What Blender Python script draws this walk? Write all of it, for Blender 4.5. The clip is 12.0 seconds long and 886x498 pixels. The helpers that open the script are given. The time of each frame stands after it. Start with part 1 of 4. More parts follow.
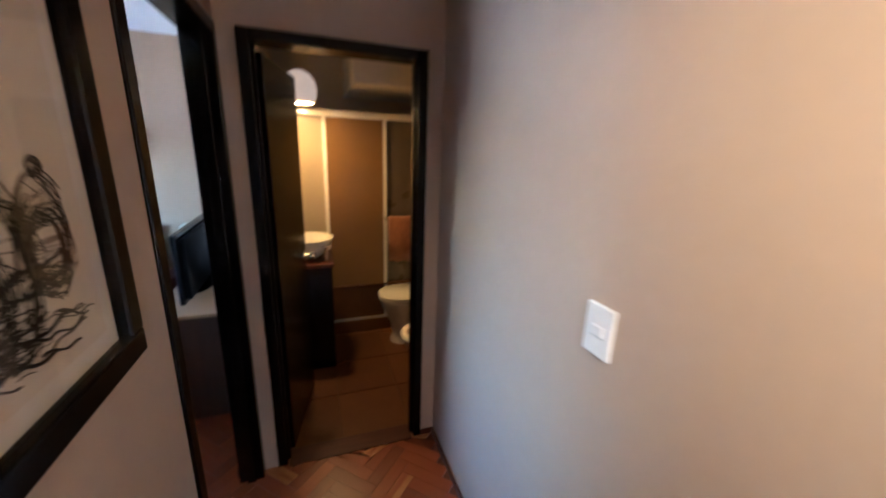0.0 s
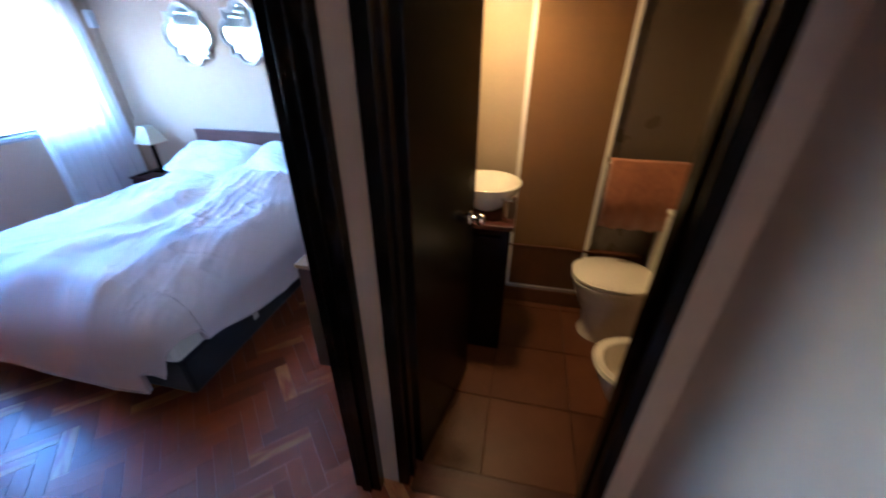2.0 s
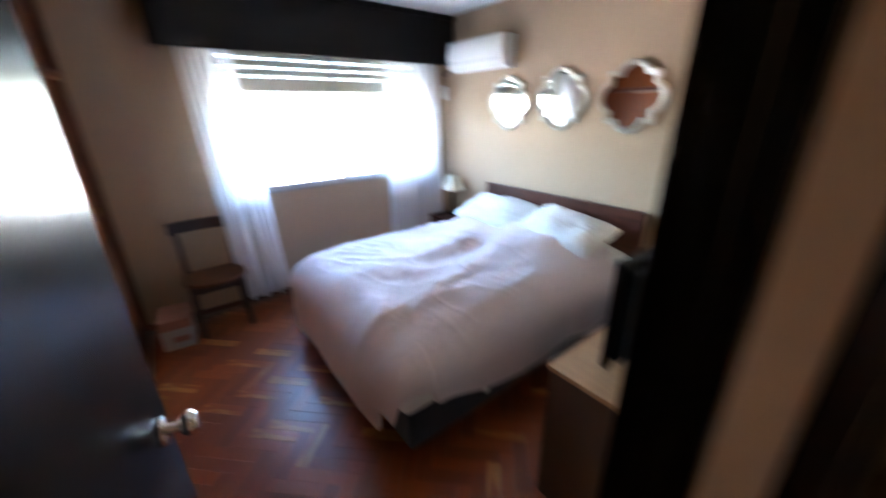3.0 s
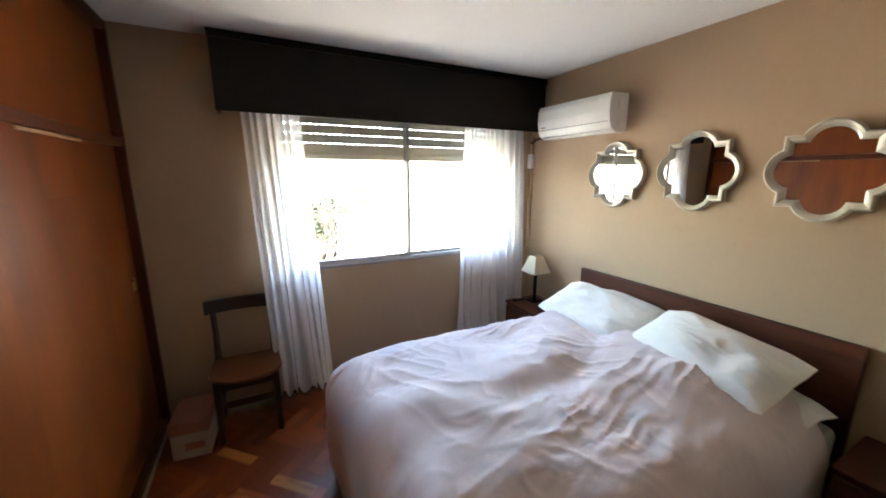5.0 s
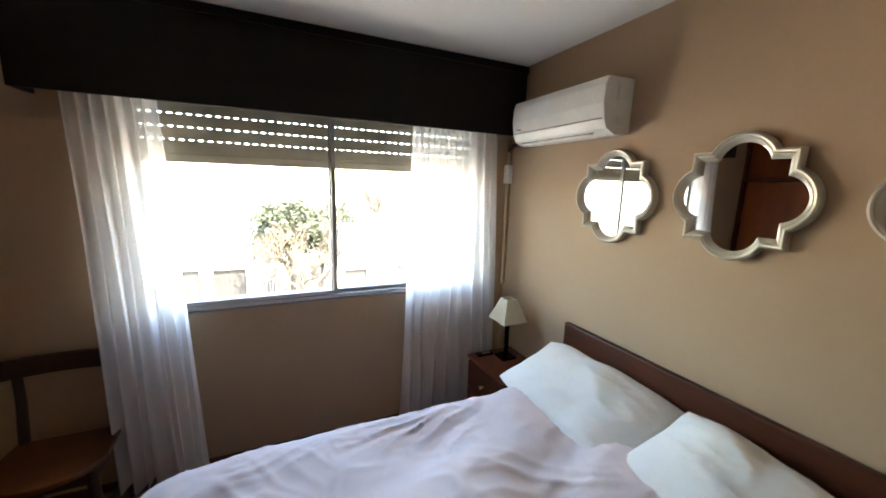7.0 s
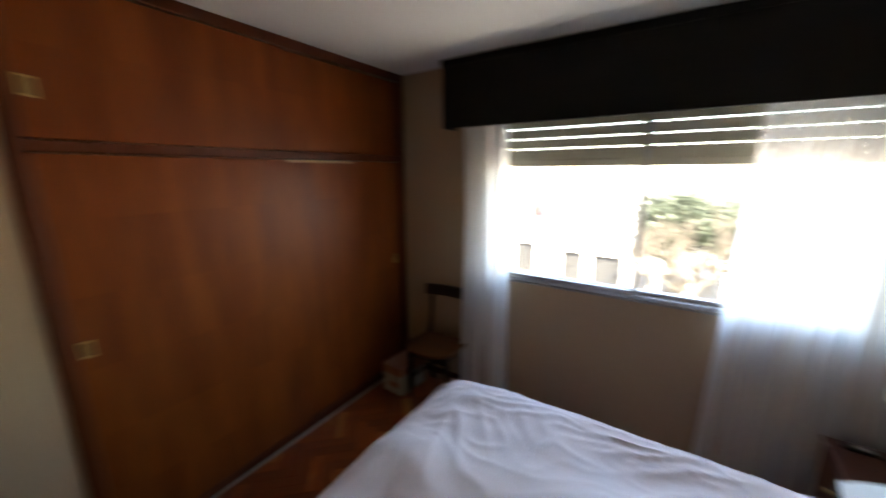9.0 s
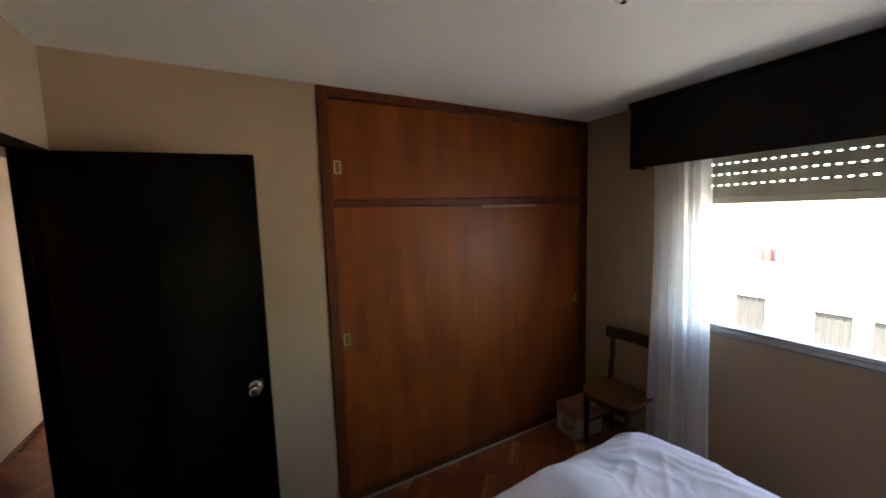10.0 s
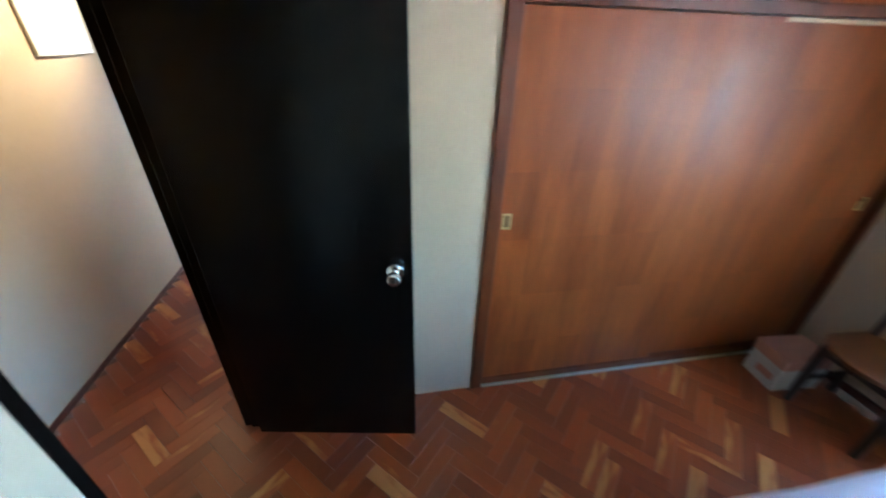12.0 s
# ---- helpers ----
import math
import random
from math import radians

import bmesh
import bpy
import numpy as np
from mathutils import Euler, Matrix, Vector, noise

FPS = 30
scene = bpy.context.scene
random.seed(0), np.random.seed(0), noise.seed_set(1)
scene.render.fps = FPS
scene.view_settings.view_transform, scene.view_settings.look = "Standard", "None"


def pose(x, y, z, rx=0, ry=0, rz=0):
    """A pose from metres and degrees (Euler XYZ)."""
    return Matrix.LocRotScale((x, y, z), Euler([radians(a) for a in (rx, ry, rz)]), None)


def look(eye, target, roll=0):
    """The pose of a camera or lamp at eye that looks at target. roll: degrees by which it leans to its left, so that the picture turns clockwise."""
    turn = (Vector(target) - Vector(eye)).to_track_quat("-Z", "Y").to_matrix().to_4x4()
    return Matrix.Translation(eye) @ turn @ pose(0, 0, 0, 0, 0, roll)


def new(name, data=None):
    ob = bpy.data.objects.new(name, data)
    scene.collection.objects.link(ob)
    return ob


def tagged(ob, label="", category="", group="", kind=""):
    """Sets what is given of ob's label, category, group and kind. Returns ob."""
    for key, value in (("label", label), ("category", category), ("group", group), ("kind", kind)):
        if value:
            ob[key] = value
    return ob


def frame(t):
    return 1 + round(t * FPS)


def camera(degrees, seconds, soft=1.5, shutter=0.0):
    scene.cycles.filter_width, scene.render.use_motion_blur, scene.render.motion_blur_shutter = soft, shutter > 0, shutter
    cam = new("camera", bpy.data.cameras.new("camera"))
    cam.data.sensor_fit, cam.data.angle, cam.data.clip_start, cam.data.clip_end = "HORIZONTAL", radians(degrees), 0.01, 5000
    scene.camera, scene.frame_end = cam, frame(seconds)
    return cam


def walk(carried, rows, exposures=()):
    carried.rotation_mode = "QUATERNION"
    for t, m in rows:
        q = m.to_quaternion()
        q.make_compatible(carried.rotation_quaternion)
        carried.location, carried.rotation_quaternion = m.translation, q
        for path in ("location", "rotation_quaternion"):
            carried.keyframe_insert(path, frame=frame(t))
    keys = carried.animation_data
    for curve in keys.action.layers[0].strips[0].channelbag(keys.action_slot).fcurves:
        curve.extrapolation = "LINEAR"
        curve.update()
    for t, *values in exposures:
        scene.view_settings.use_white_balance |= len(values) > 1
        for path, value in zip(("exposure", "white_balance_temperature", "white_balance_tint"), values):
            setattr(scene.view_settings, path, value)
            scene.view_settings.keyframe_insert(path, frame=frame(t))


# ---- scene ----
# ---- camera and walk ----
cam = camera(101.5, 12.0, soft=1.7, shutter=0.8)
# seconds, eye x y z, yaw, pitch, roll
ROWS = [
    (0, 0.129, -0.161, 1.620, -19.86, -15.10, 2.08),
    (0.5, 0.184, 0.097, 1.608, -11.06, -22.04, 3.16),
    (1, 0.228, 0.324, 1.609, -0.95, -27.88, 1.28),
    (1.5, 0.284, 0.571, 1.610, 6.70, -30.55, 0.49),
    (2, 0.234, 0.774, 1.611, 12.26, -29.91, 0.12),
    (2.5, 0.073, 0.910, 1.650, 26.43, -26.76, -0.16),
    (3, -0.120, 1.050, 1.600, 52.40, -21.10, -0.90),
    (3.5, -0.243, 1.148, 1.635, 65.11, -14.38, 1.23),
    (5.5, -0.896, 1.530, 1.642, 63.21, -11.02, -0.66),
    (6, -1.073, 1.759, 1.651, 65.88, -10.51, 0.71),
    (6.5, -1.219, 1.949, 1.667, 63.67, -9.78, 1.20),
    (8.5, -1.221, 2.622, 1.703, 99.44, -13.05, 2.10),
    (9, -1.099, 2.641, 1.728, 123.13, -12.17, -0.28),
    (9.5, -0.985, 2.680, 1.740, 142.05, -7.60, -0.80),
    (10, -0.945, 2.787, 1.743, 151.06, -5.46, -1.76),
    (10.5, -0.993, 2.814, 1.745, 146.93, -13.85, -1.23),
    (11, -0.990, 2.716, 1.708, 153.07, -23.77, 0.16),
    (11.5, -0.937, 2.337, 1.677, 161.45, -27.09, 2.48),
    (12, -0.918, 2.019, 1.694, 169.35, -30.14, 1.73),
]
EXPOSURES = [(0.0, 6.4, 4550, 10), (0.5, 6.6, 4550, 10), (1.0, 6.65, 4350, 10), (1.6, 6.5, 4250, 10), (2.1, 6.45, 4150, 10), (2.5, 6.45, 4150, 8), (3.0, 6.1, 5800, 10), (3.6, 6.0, 7400, 10),
             (5.5, 5.35, 7600, 10), (6.5, 5.1, 7800, 10), (8.4, 4.65, 7700, 10), (9.5, 4.7, 7700, 10), (10.5, 4.8, 7200, 6), (11.2, 5.5, 8000, 8), (11.5, 6.1, 9000, 10), (12.0, 6.75, 4750, -8)]


def eye_pose(x, y, z, yaw, pitch, roll):
    a, b = radians(yaw), radians(pitch)
    ahead = Vector((-math.sin(a) * math.cos(b), math.cos(a) * math.cos(b), math.sin(b)))
    return look((x, y, z), Vector((x, y, z)) + ahead, roll)


walk(cam, [(t, eye_pose(x, y, z, a, b, c)) for t, x, y, z, a, b, c in ROWS], EXPOSURES)

# ---- world, sun and lamps ----
world = bpy.data.worlds.new("world")
scene.world = world
world.use_nodes = True
SUN_UP, SUN_ROUND = 48.0, 60.0
sky = world.node_tree.nodes.new("ShaderNodeTexSky")
sky.sky_type, sky.sun_disc = "NISHITA", False
sky.sun_elevation, sky.sun_rotation = radians(SUN_UP), radians(SUN_ROUND)
world.node_tree.links.new(sky.outputs[0], world.node_tree.nodes["Background"].inputs[0])
world.node_tree.nodes["Background"].inputs[1].default_value = 0.15


def lamp(name, kind, energy, colour, matrix, **values):
    data = bpy.data.lights.new(name, kind)
    data.energy, data.color = energy, colour
    if "angle" in values:
        data.angle = values["angle"]
    if "radius" in values:
        data.shadow_soft_size = values["radius"]
    if "cone" in values:
        data.spot_size, data.spot_blend = radians(values["cone"][0]), values["cone"][1]
    ob = new(name, data)
    ob.matrix_world = matrix
    return ob


# the sun stands behind this building and lights the street and the houses opposite
_a, _e = radians(SUN_ROUND), radians(SUN_UP)
_sun_way = Vector((math.sin(_a) * math.cos(_e), math.cos(_a) * math.cos(_e), math.sin(_e)))
lamp("sun", "SUN", 4.0, (1.0, 0.94, 0.86), look(_sun_way * 20, (0, 0, 0)), angle=radians(0.5))
lamp("hall_spot", "SPOT", 3.5, (1.0, 0.67, 0.33), look((0.02, -0.85, 2.38), (0.72, -0.28, 1.86)), radius=0.05, cone=(70.0, 1.0))
lamp("bathroom_lamp", "POINT", 0.54, (1.0, 0.52, 0.14), pose(0.075, 2.58, 1.945), radius=0.06)


# ---- materials ----
def material(name, colour, rough=0.6, metal=0.0, dark=None, scale=6.0, grain=(1, 1, 1), bump=0.15, bump_scale=60.0, fine=0.25,
             coat=0.0, island=0.0, spec=0.5, patch=0.0, vary=0.08, light=None, sheen=0.0, emit=None, strength=0.0):
    """Two scales of variation between dark and colour, with a fine bump."""
    m = bpy.data.materials.new(name)
    m.use_nodes = True
    nt = m.node_tree
    bsdf = nt.nodes["Principled BSDF"]
    dark = dark or tuple(c * 0.8 for c in colour)
    co = nt.nodes.new("ShaderNodeTexCoord")
    mp = nt.nodes.new("ShaderNodeMapping")
    mp.inputs["Scale"].default_value = grain
    nt.links.new(co.outputs["Object"], mp.inputs[0])
    n1 = nt.nodes.new("ShaderNodeTexNoise")
    n1.inputs["Scale"].default_value, n1.inputs["Detail"].default_value = scale, 4
    n2 = nt.nodes.new("ShaderNodeTexNoise")
    n2.inputs["Scale"].default_value, n2.inputs["Detail"].default_value = bump_scale, 3
    nt.links.new(mp.outputs[0], n1.inputs[0])
    nt.links.new(mp.outputs[0], n2.inputs[0])
    ramp = nt.nodes.new("ShaderNodeValToRGB")
    ramp.color_ramp.elements[0].position, ramp.color_ramp.elements[1].position = 0.3, 0.7
    ramp.color_ramp.elements[0].color, ramp.color_ramp.elements[1].color = (*dark, 1), (*colour, 1)
    if light:
        ramp.color_ramp.elements.new(0.775).color = (*colour, 1)
        ramp.color_ramp.elements.new(0.82).color = (*light, 1)
    mix = nt.nodes.new("ShaderNodeMix")
    mix.inputs[0].default_value = fine
    nt.links.new(n1.outputs[0], mix.inputs[2])
    nt.links.new(n2.outputs[0], mix.inputs[3])
    value = mix.outputs[0]
    if island:
        info = nt.nodes.new("ShaderNodeObjectInfo")
        geo = nt.nodes.new("ShaderNodeNewGeometry")
        add = nt.nodes.new("ShaderNodeMath")
        add.operation = "ADD"
        nt.links.new(info.outputs["Random"], add.inputs[0])
        nt.links.new(geo.outputs["Random Per Island"], add.inputs[1])
        frac = nt.nodes.new("ShaderNodeMath")
        frac.operation = "FRACT"
        nt.links.new(add.outputs[0], frac.inputs[0])
        m2 = nt.nodes.new("ShaderNodeMix")
        m2.inputs[0].default_value = island
        nt.links.new(value, m2.inputs[2])
        nt.links.new(frac.outputs[0], m2.inputs[3])
        value = m2.outputs[0]
    if patch:
        # veneer leaves of slightly different tone
        snap = nt.nodes.new("ShaderNodeVectorMath")
        snap.operation = "SNAP"
        snap.inputs[1].default_value = (0.13, 1.0, 0.31)
        nt.links.new(co.outputs["Object"], snap.inputs[0])
        white = nt.nodes.new("ShaderNodeTexWhiteNoise")
        nt.links.new(snap.outputs[0], white.inputs[0])
        m3 = nt.nodes.new("ShaderNodeMix")
        m3.inputs[0].default_value = patch
        nt.links.new(value, m3.inputs[2])
        nt.links.new(white.outputs[0], m3.inputs[3])
        value = m3.outputs[0]
    nt.links.new(value, ramp.inputs[0])
    nt.links.new(ramp.outputs[0], bsdf.inputs["Base Color"])
    rr = nt.nodes.new("ShaderNodeMapRange")
    rr.inputs["To Min"].default_value, rr.inputs["To Max"].default_value = max(0.02, rough - vary), min(1, rough + vary)
    nt.links.new(n1.outputs[0], rr.inputs[0])
    nt.links.new(rr.outputs[0], bsdf.inputs["Roughness"])
    bsdf.inputs["Metallic"].default_value = metal
    bsdf.inputs["Specular IOR Level"].default_value = spec
    bsdf.inputs["Coat Weight"].default_value = coat
    bsdf.inputs["Coat Roughness"].default_value = 0.15
    bsdf.inputs["Sheen Weight"].default_value = sheen
    if emit:
        bsdf.inputs["Emission Color"].default_value = (*emit, 1)
        bsdf.inputs["Emission Strength"].default_value = strength
    if bump:
        b = nt.nodes.new("ShaderNodeBump")
        b.inputs["Strength"].default_value, b.inputs["Distance"].default_value = bump, 0.004
        nt.links.new(n2.outputs[0], b.inputs["Height"])
        nt.links.new(b.outputs[0], bsdf.inputs["Normal"])
    return m


def sheer_material(name, colour, veil):
    """Thin voile: part of the light goes straight through, the rest is scattered."""
    m = bpy.data.materials.new(name)
    m.use_nodes = True
    nt = m.node_tree
    nt.nodes.remove(nt.nodes["Principled BSDF"])
    out = nt.nodes["Material Output"]
    d, t, c = (nt.nodes.new(k) for k in ("ShaderNodeBsdfDiffuse", "ShaderNodeBsdfTranslucent", "ShaderNodeBsdfTransparent"))
    for n in (d, t):
        n.inputs[0].default_value = (*colour, 1)
    a, b = nt.nodes.new("ShaderNodeMixShader"), nt.nodes.new("ShaderNodeMixShader")
    a.inputs[0].default_value = 0.72
    nt.links.new(d.outputs[0], a.inputs[1])
    nt.links.new(t.outputs[0], a.inputs[2])
    wave = nt.nodes.new("ShaderNodeTexNoise")
    wave.inputs["Scale"].default_value = 220
    rng = nt.nodes.new("ShaderNodeMapRange")
    rng.inputs["To Min"].default_value, rng.inputs["To Max"].default_value = veil - 0.12, veil + 0.12
    nt.links.new(wave.outputs[0], rng.inputs[0])
    nt.links.new(rng.outputs[0], b.inputs[0])
    nt.links.new(c.outputs[0], b.inputs[1])
    nt.links.new(a.outputs[0], b.inputs[2])
    nt.links.new(b.outputs[0], out.inputs[0])
    return m


def glass_material(name, tint=(1, 1, 1), rough=0.0, gloss=0.06):
    """Thin pane: clear, with a weak mirror image."""
    m = bpy.data.materials.new(name)
    m.use_nodes = True
    nt = m.node_tree
    nt.nodes.remove(nt.nodes["Principled BSDF"])
    out = nt.nodes["Material Output"]
    g, t, mix = nt.nodes.new("ShaderNodeBsdfGlossy"), nt.nodes.new("ShaderNodeBsdfTransparent"), nt.nodes.new("ShaderNodeMixShader")
    g.inputs["Roughness"].default_value = rough
    t.inputs[0].default_value = (*tint, 1)
    mix.inputs[0].default_value = gloss
    nt.links.new(t.outputs[0], mix.inputs[1])
    nt.links.new(g.outputs[0], mix.inputs[2])
    nt.links.new(mix.outputs[0], out.inputs[0])
    return m


WALL = material("beige_wall_paint", (0.395, 0.274, 0.172), 0.75, dark=(0.355, 0.245, 0.153), scale=1.6, bump=0.25, bump_scale=35)
HALLWALL = material("hall_wall_paint", (0.405, 0.303, 0.222), 0.75, dark=(0.365, 0.274, 0.199), scale=1.6, bump=0.3, bump_scale=30)
WHITE = material("white_ceiling_paint", (0.80, 0.78, 0.74), 0.85, dark=(0.75, 0.73, 0.69), scale=1.2, bump=0.2, bump_scale=40)
BLACKWOOD = material("black_stained_wood", (0.0036, 0.0024, 0.0020), 0.25, dark=(0.0025, 0.0018, 0.0016), scale=5, grain=(8, 8, 0.6), bump=0.0, bump_scale=18, spec=0.18, vary=0.015)
PELMETWOOD = material("dark_pelmet_wood", (0.0075, 0.0048, 0.0036), 0.5, dark=(0.004, 0.0028, 0.0024), scale=4, grain=(6, 0.5, 6), bump=0.0, bump_scale=16, spec=0.2)
WARDROBE = material("varnished_cedar_veneer", (0.235, 0.057, 0.0090), 0.42, dark=(0.122, 0.026, 0.0052), scale=3.0, grain=(3, 3, 0.5), bump=0.03, bump_scale=14, fine=0.22, patch=0.13, spec=0.15, vary=0.16)
WARDROBEFRAME = material("dark_cedar_frame", (0.115, 0.027, 0.007), 0.40, dark=(0.065, 0.015, 0.0045), scale=3.0, grain=(4, 4, 0.6), bump=0.03, bump_scale=14, spec=0.2)
HEADWOOD = material("mahogany_board", (0.085, 0.023, 0.010), 0.42, spec=0.25, dark=(0.048, 0.013, 0.006), scale=4, grain=(0.5, 6, 6), bump=0.06, bump_scale=16)
CHAIRWOOD = material("worn_oak", (0.036, 0.011, 0.003), 0.5, dark=(0.020, 0.006, 0.002), scale=5, grain=(5, 5, 0.8), bump=0.1, bump_scale=18)
DRESSERWOOD = material("brown_melamine_wood", (0.085, 0.038, 0.018), 0.5, dark=(0.055, 0.024, 0.012), scale=4, grain=(5, 0.6, 0.6), bump=0.05, bump_scale=18)
CHAIRSEAT = material("polished_seat_wood", (0.120, 0.034, 0.006), 0.38, dark=(0.075, 0.020, 0.004), scale=5, grain=(0.7, 5, 5), bump=0.05, bump_scale=18)
LIGHTWOOD = material("light_melamine_wood", (0.42, 0.24, 0.11), 0.5, dark=(0.33, 0.18, 0.08), scale=4, grain=(0.6, 5, 5), bump=0.05, bump_scale=18)
PARQUET = material("parquet_block", (0.240, 0.052, 0.009), 0.33, dark=(0.155, 0.029, 0.006), light=(0.40, 0.16, 0.040), scale=5, grain=(0.8, 4, 1), bump=0.03, bump_scale=12, fine=0.15, coat=0.05, island=0.68)
JOINT = material("parquet_joint", (0.10, 0.026, 0.008), 0.6, scale=20)
DUVET = material("pale_mauve_cotton", (0.70, 0.61, 0.62), 0.9, dark=(0.66, 0.57, 0.58), scale=3, bump=0.25, bump_scale=420, sheen=0.2)
PILLOW = material("white_cotton", (0.79, 0.79, 0.75), 0.9, dark=(0.74, 0.74, 0.70), scale=4, grain=(1, 0.4, 1), bump=0.3, bump_scale=240, sheen=0.2)
BEDBASE = material("navy_bed_fabric", (0.010, 0.015, 0.035), 0.9, dark=(0.006, 0.009, 0.02), scale=30, bump=0.4, bump_scale=300, sheen=0.3)
VOILE = sheer_material("white_voile", (0.97, 0.97, 0.97), 0.70)
ALU = material("anodised_aluminium", (0.46, 0.45, 0.43), 0.38, 0.8, scale=8, bump=0.03)
SHUTTER = material("cream_shutter_plastic", (0.52, 0.47, 0.36), 0.55, dark=(0.44, 0.39, 0.29), scale=4, bump=0.08, bump_scale=30)
SILL = material("painted_sill", (0.27, 0.25, 0.23), 0.5, scale=5)
PLASTIC = material("white_plastic", (0.78, 0.77, 0.73), 0.32, scale=3, bump=0.02)
GREYPLASTIC = material("grey_plastic", (0.30, 0.30, 0.29), 0.5, scale=5, bump=0.02)
FRAMESILVER = material("champagne_silver_frame", (0.58, 0.54, 0.45), 0.36, 0.3, dark=(0.46, 0.42, 0.34), scale=14, bump=0.12, bump_scale=50)
MIRROR = material("mirror_silver", (0.86, 0.87, 0.87), 0.02, 1.0, dark=(0.85, 0.86, 0.86), bump=0.0)
MIRROR.node_tree.nodes["Principled BSDF"].inputs["Roughness"].default_value = 0.0
for _l in list(MIRROR.node_tree.links):
    if _l.to_socket.name == "Roughness":
        MIRROR.node_tree.links.remove(_l)
CHROME = material("chrome", (0.75, 0.73, 0.70), 0.12, 1.0, bump=0.0)
BRASS = material("brass", (0.62, 0.46, 0.20), 0.3, 0.9, scale=12, bump=0.03)
BRASSSHADED = material("shaded_dull_brass", (0.20, 0.13, 0.05), 0.45, 0.8, scale=12, bump=0.03)
SHADE = material("cream_lampshade", (0.62, 0.57, 0.42), 0.9, dark=(0.56, 0.50, 0.36), scale=12, bump=0.3, bump_scale=200)
PAPER = material("cream_paper", (0.66, 0.58, 0.46), 0.85, dark=(0.60, 0.52, 0.41), scale=3, bump=0.05)
MOUNT = material("picture_mount_card", (0.74, 0.68, 0.58), 0.85, scale=6, bump=0.05)
INK = material("charcoal_ink", (0.035, 0.030, 0.026), 0.9, scale=20)
CARD = material("pink_cardboard", (0.38, 0.18, 0.12), 0.8, dark=(0.32, 0.15, 0.10), scale=5, bump=0.1)
CARDWHITE = material("white_cardboard", (0.46, 0.42, 0.37), 0.75, scale=5, bump=0.1)
CERAMIC = material("white_ceramic", (0.80, 0.76, 0.66), 0.12, scale=3, bump=0.0, coat=0.4)
BATHTILE = material("brown_bath_tile", (0.110, 0.040, 0.009), 0.42, dark=(0.078, 0.028, 0.006), spec=0.22, scale=5, bump=0.06, bump_scale=20, island=0.3)
BATHWALL = material("cream_bath_wall", (0.60, 0.50, 0.36), 0.45, dark=(0.54, 0.44, 0.31), scale=3, bump=0.08)
GROUT = material("grout", (0.085, 0.033, 0.009), 0.9, scale=20)
FROST = material("tan_acrylic_panel", (0.165, 0.088, 0.017), 0.4, dark=(0.135, 0.071, 0.014), spec=0.25, scale=2, bump=0.05)
FROSTCREAM = material("cream_acrylic_panel", (0.36, 0.29, 0.17), 0.35, scale=2, bump=0.05)
FROSTGREY = material("grey_acrylic_panel", (0.115, 0.088, 0.058), 0.3, scale=2, bump=0.05)
TOWEL = material("orange_brown_terry", (0.40, 0.15, 0.030), 0.95, dark=(0.27, 0.095, 0.020), scale=40, bump=1.0, bump_scale=260, sheen=0.5)
TVBACK = material("matt_black_plastic", (0.004, 0.005, 0.008), 0.6, scale=5, bump=0.05, spec=0.15)
BLACKGLOSS = material("black_gloss_plastic", (0.006, 0.007, 0.010), 0.22, scale=4, bump=0.02)
PANE = glass_material("window_glass", (0.97, 0.98, 0.98), 0.0, 0.05)
PANE2 = glass_material("picture_glass", (0.98, 0.98, 0.98), 0.02, 0.07)
OPAL = material("opal_glass_lit", (0.8, 0.75, 0.65), 0.4, bump=0, emit=(1.0, 0.66, 0.40), strength=0.006)
PLASTER = material("white_render", (0.72, 0.69, 0.63), 0.85, dark=(0.60, 0.57, 0.52), scale=0.8, bump=0.3, bump_scale=12)
GREYDOOR = material("grey_shutter_door", (0.020, 0.020, 0.020), 0.6, scale=3)
ASPHALT = material("street_concrete", (0.20, 0.19, 0.18), 0.9, scale=2, bump=0.4, bump_scale=30)
PAVE = material("pavement_stone", (0.33, 0.31, 0.28), 0.85, scale=2, bump=0.3, bump_scale=15)
BARK = material("pale_bark", (0.075, 0.062, 0.045), 0.9, dark=(0.040, 0.033, 0.024), scale=9, bump=0.6, bump_scale=40)
LEAF = material("evergreen_leaf", (0.035, 0.045, 0.025), 0.7, dark=(0.015, 0.022, 0.011), scale=3, island=0.5)
TERRACOTTA = material("red_tank", (0.10, 0.012, 0.008), 0.6, scale=4)
BLUETANK = material("dark_tank", (0.016, 0.018, 0.026), 0.6, scale=4)
IRON = material("black_iron", (0.03, 0.03, 0.03), 0.5, scale=8)


# ---- mesh helpers ----
def mesh_of(name, bm, mat, smooth=False):
    me = bpy.data.meshes.new(name)
    bmesh.ops.recalc_face_normals(bm, faces=bm.faces)
    bm.to_mesh(me)
    bm.free()
    for m in (mat if isinstance(mat, (list, tuple)) else [mat]):
        me.materials.append(m)
    if smooth:
        me.polygons.foreach_set("use_smooth", [True] * len(me.polygons))
        me.set_sharp_from_angle(angle=radians(40))
    return me


def part(name, bm, mat, parent=None, label="", smooth=False):
    ob = new(name, mesh_of(name, bm, mat, smooth))
    if parent is not None:
        ob.parent = parent
    return tagged(ob, label)


def thing(name, label, category, at=(0, 0, 0), turn=0.0, group="", kind=""):
    ob = new(name)
    ob.empty_display_size = 0.1
    ob.matrix_world = pose(*at, 0, 0, turn)
    return tagged(ob, label, category, group, kind)


def setting(name, bm, mat, label, category, smooth=False):
    return tagged(part(name, bm, mat, None, "", smooth), label, category, "", "structure")


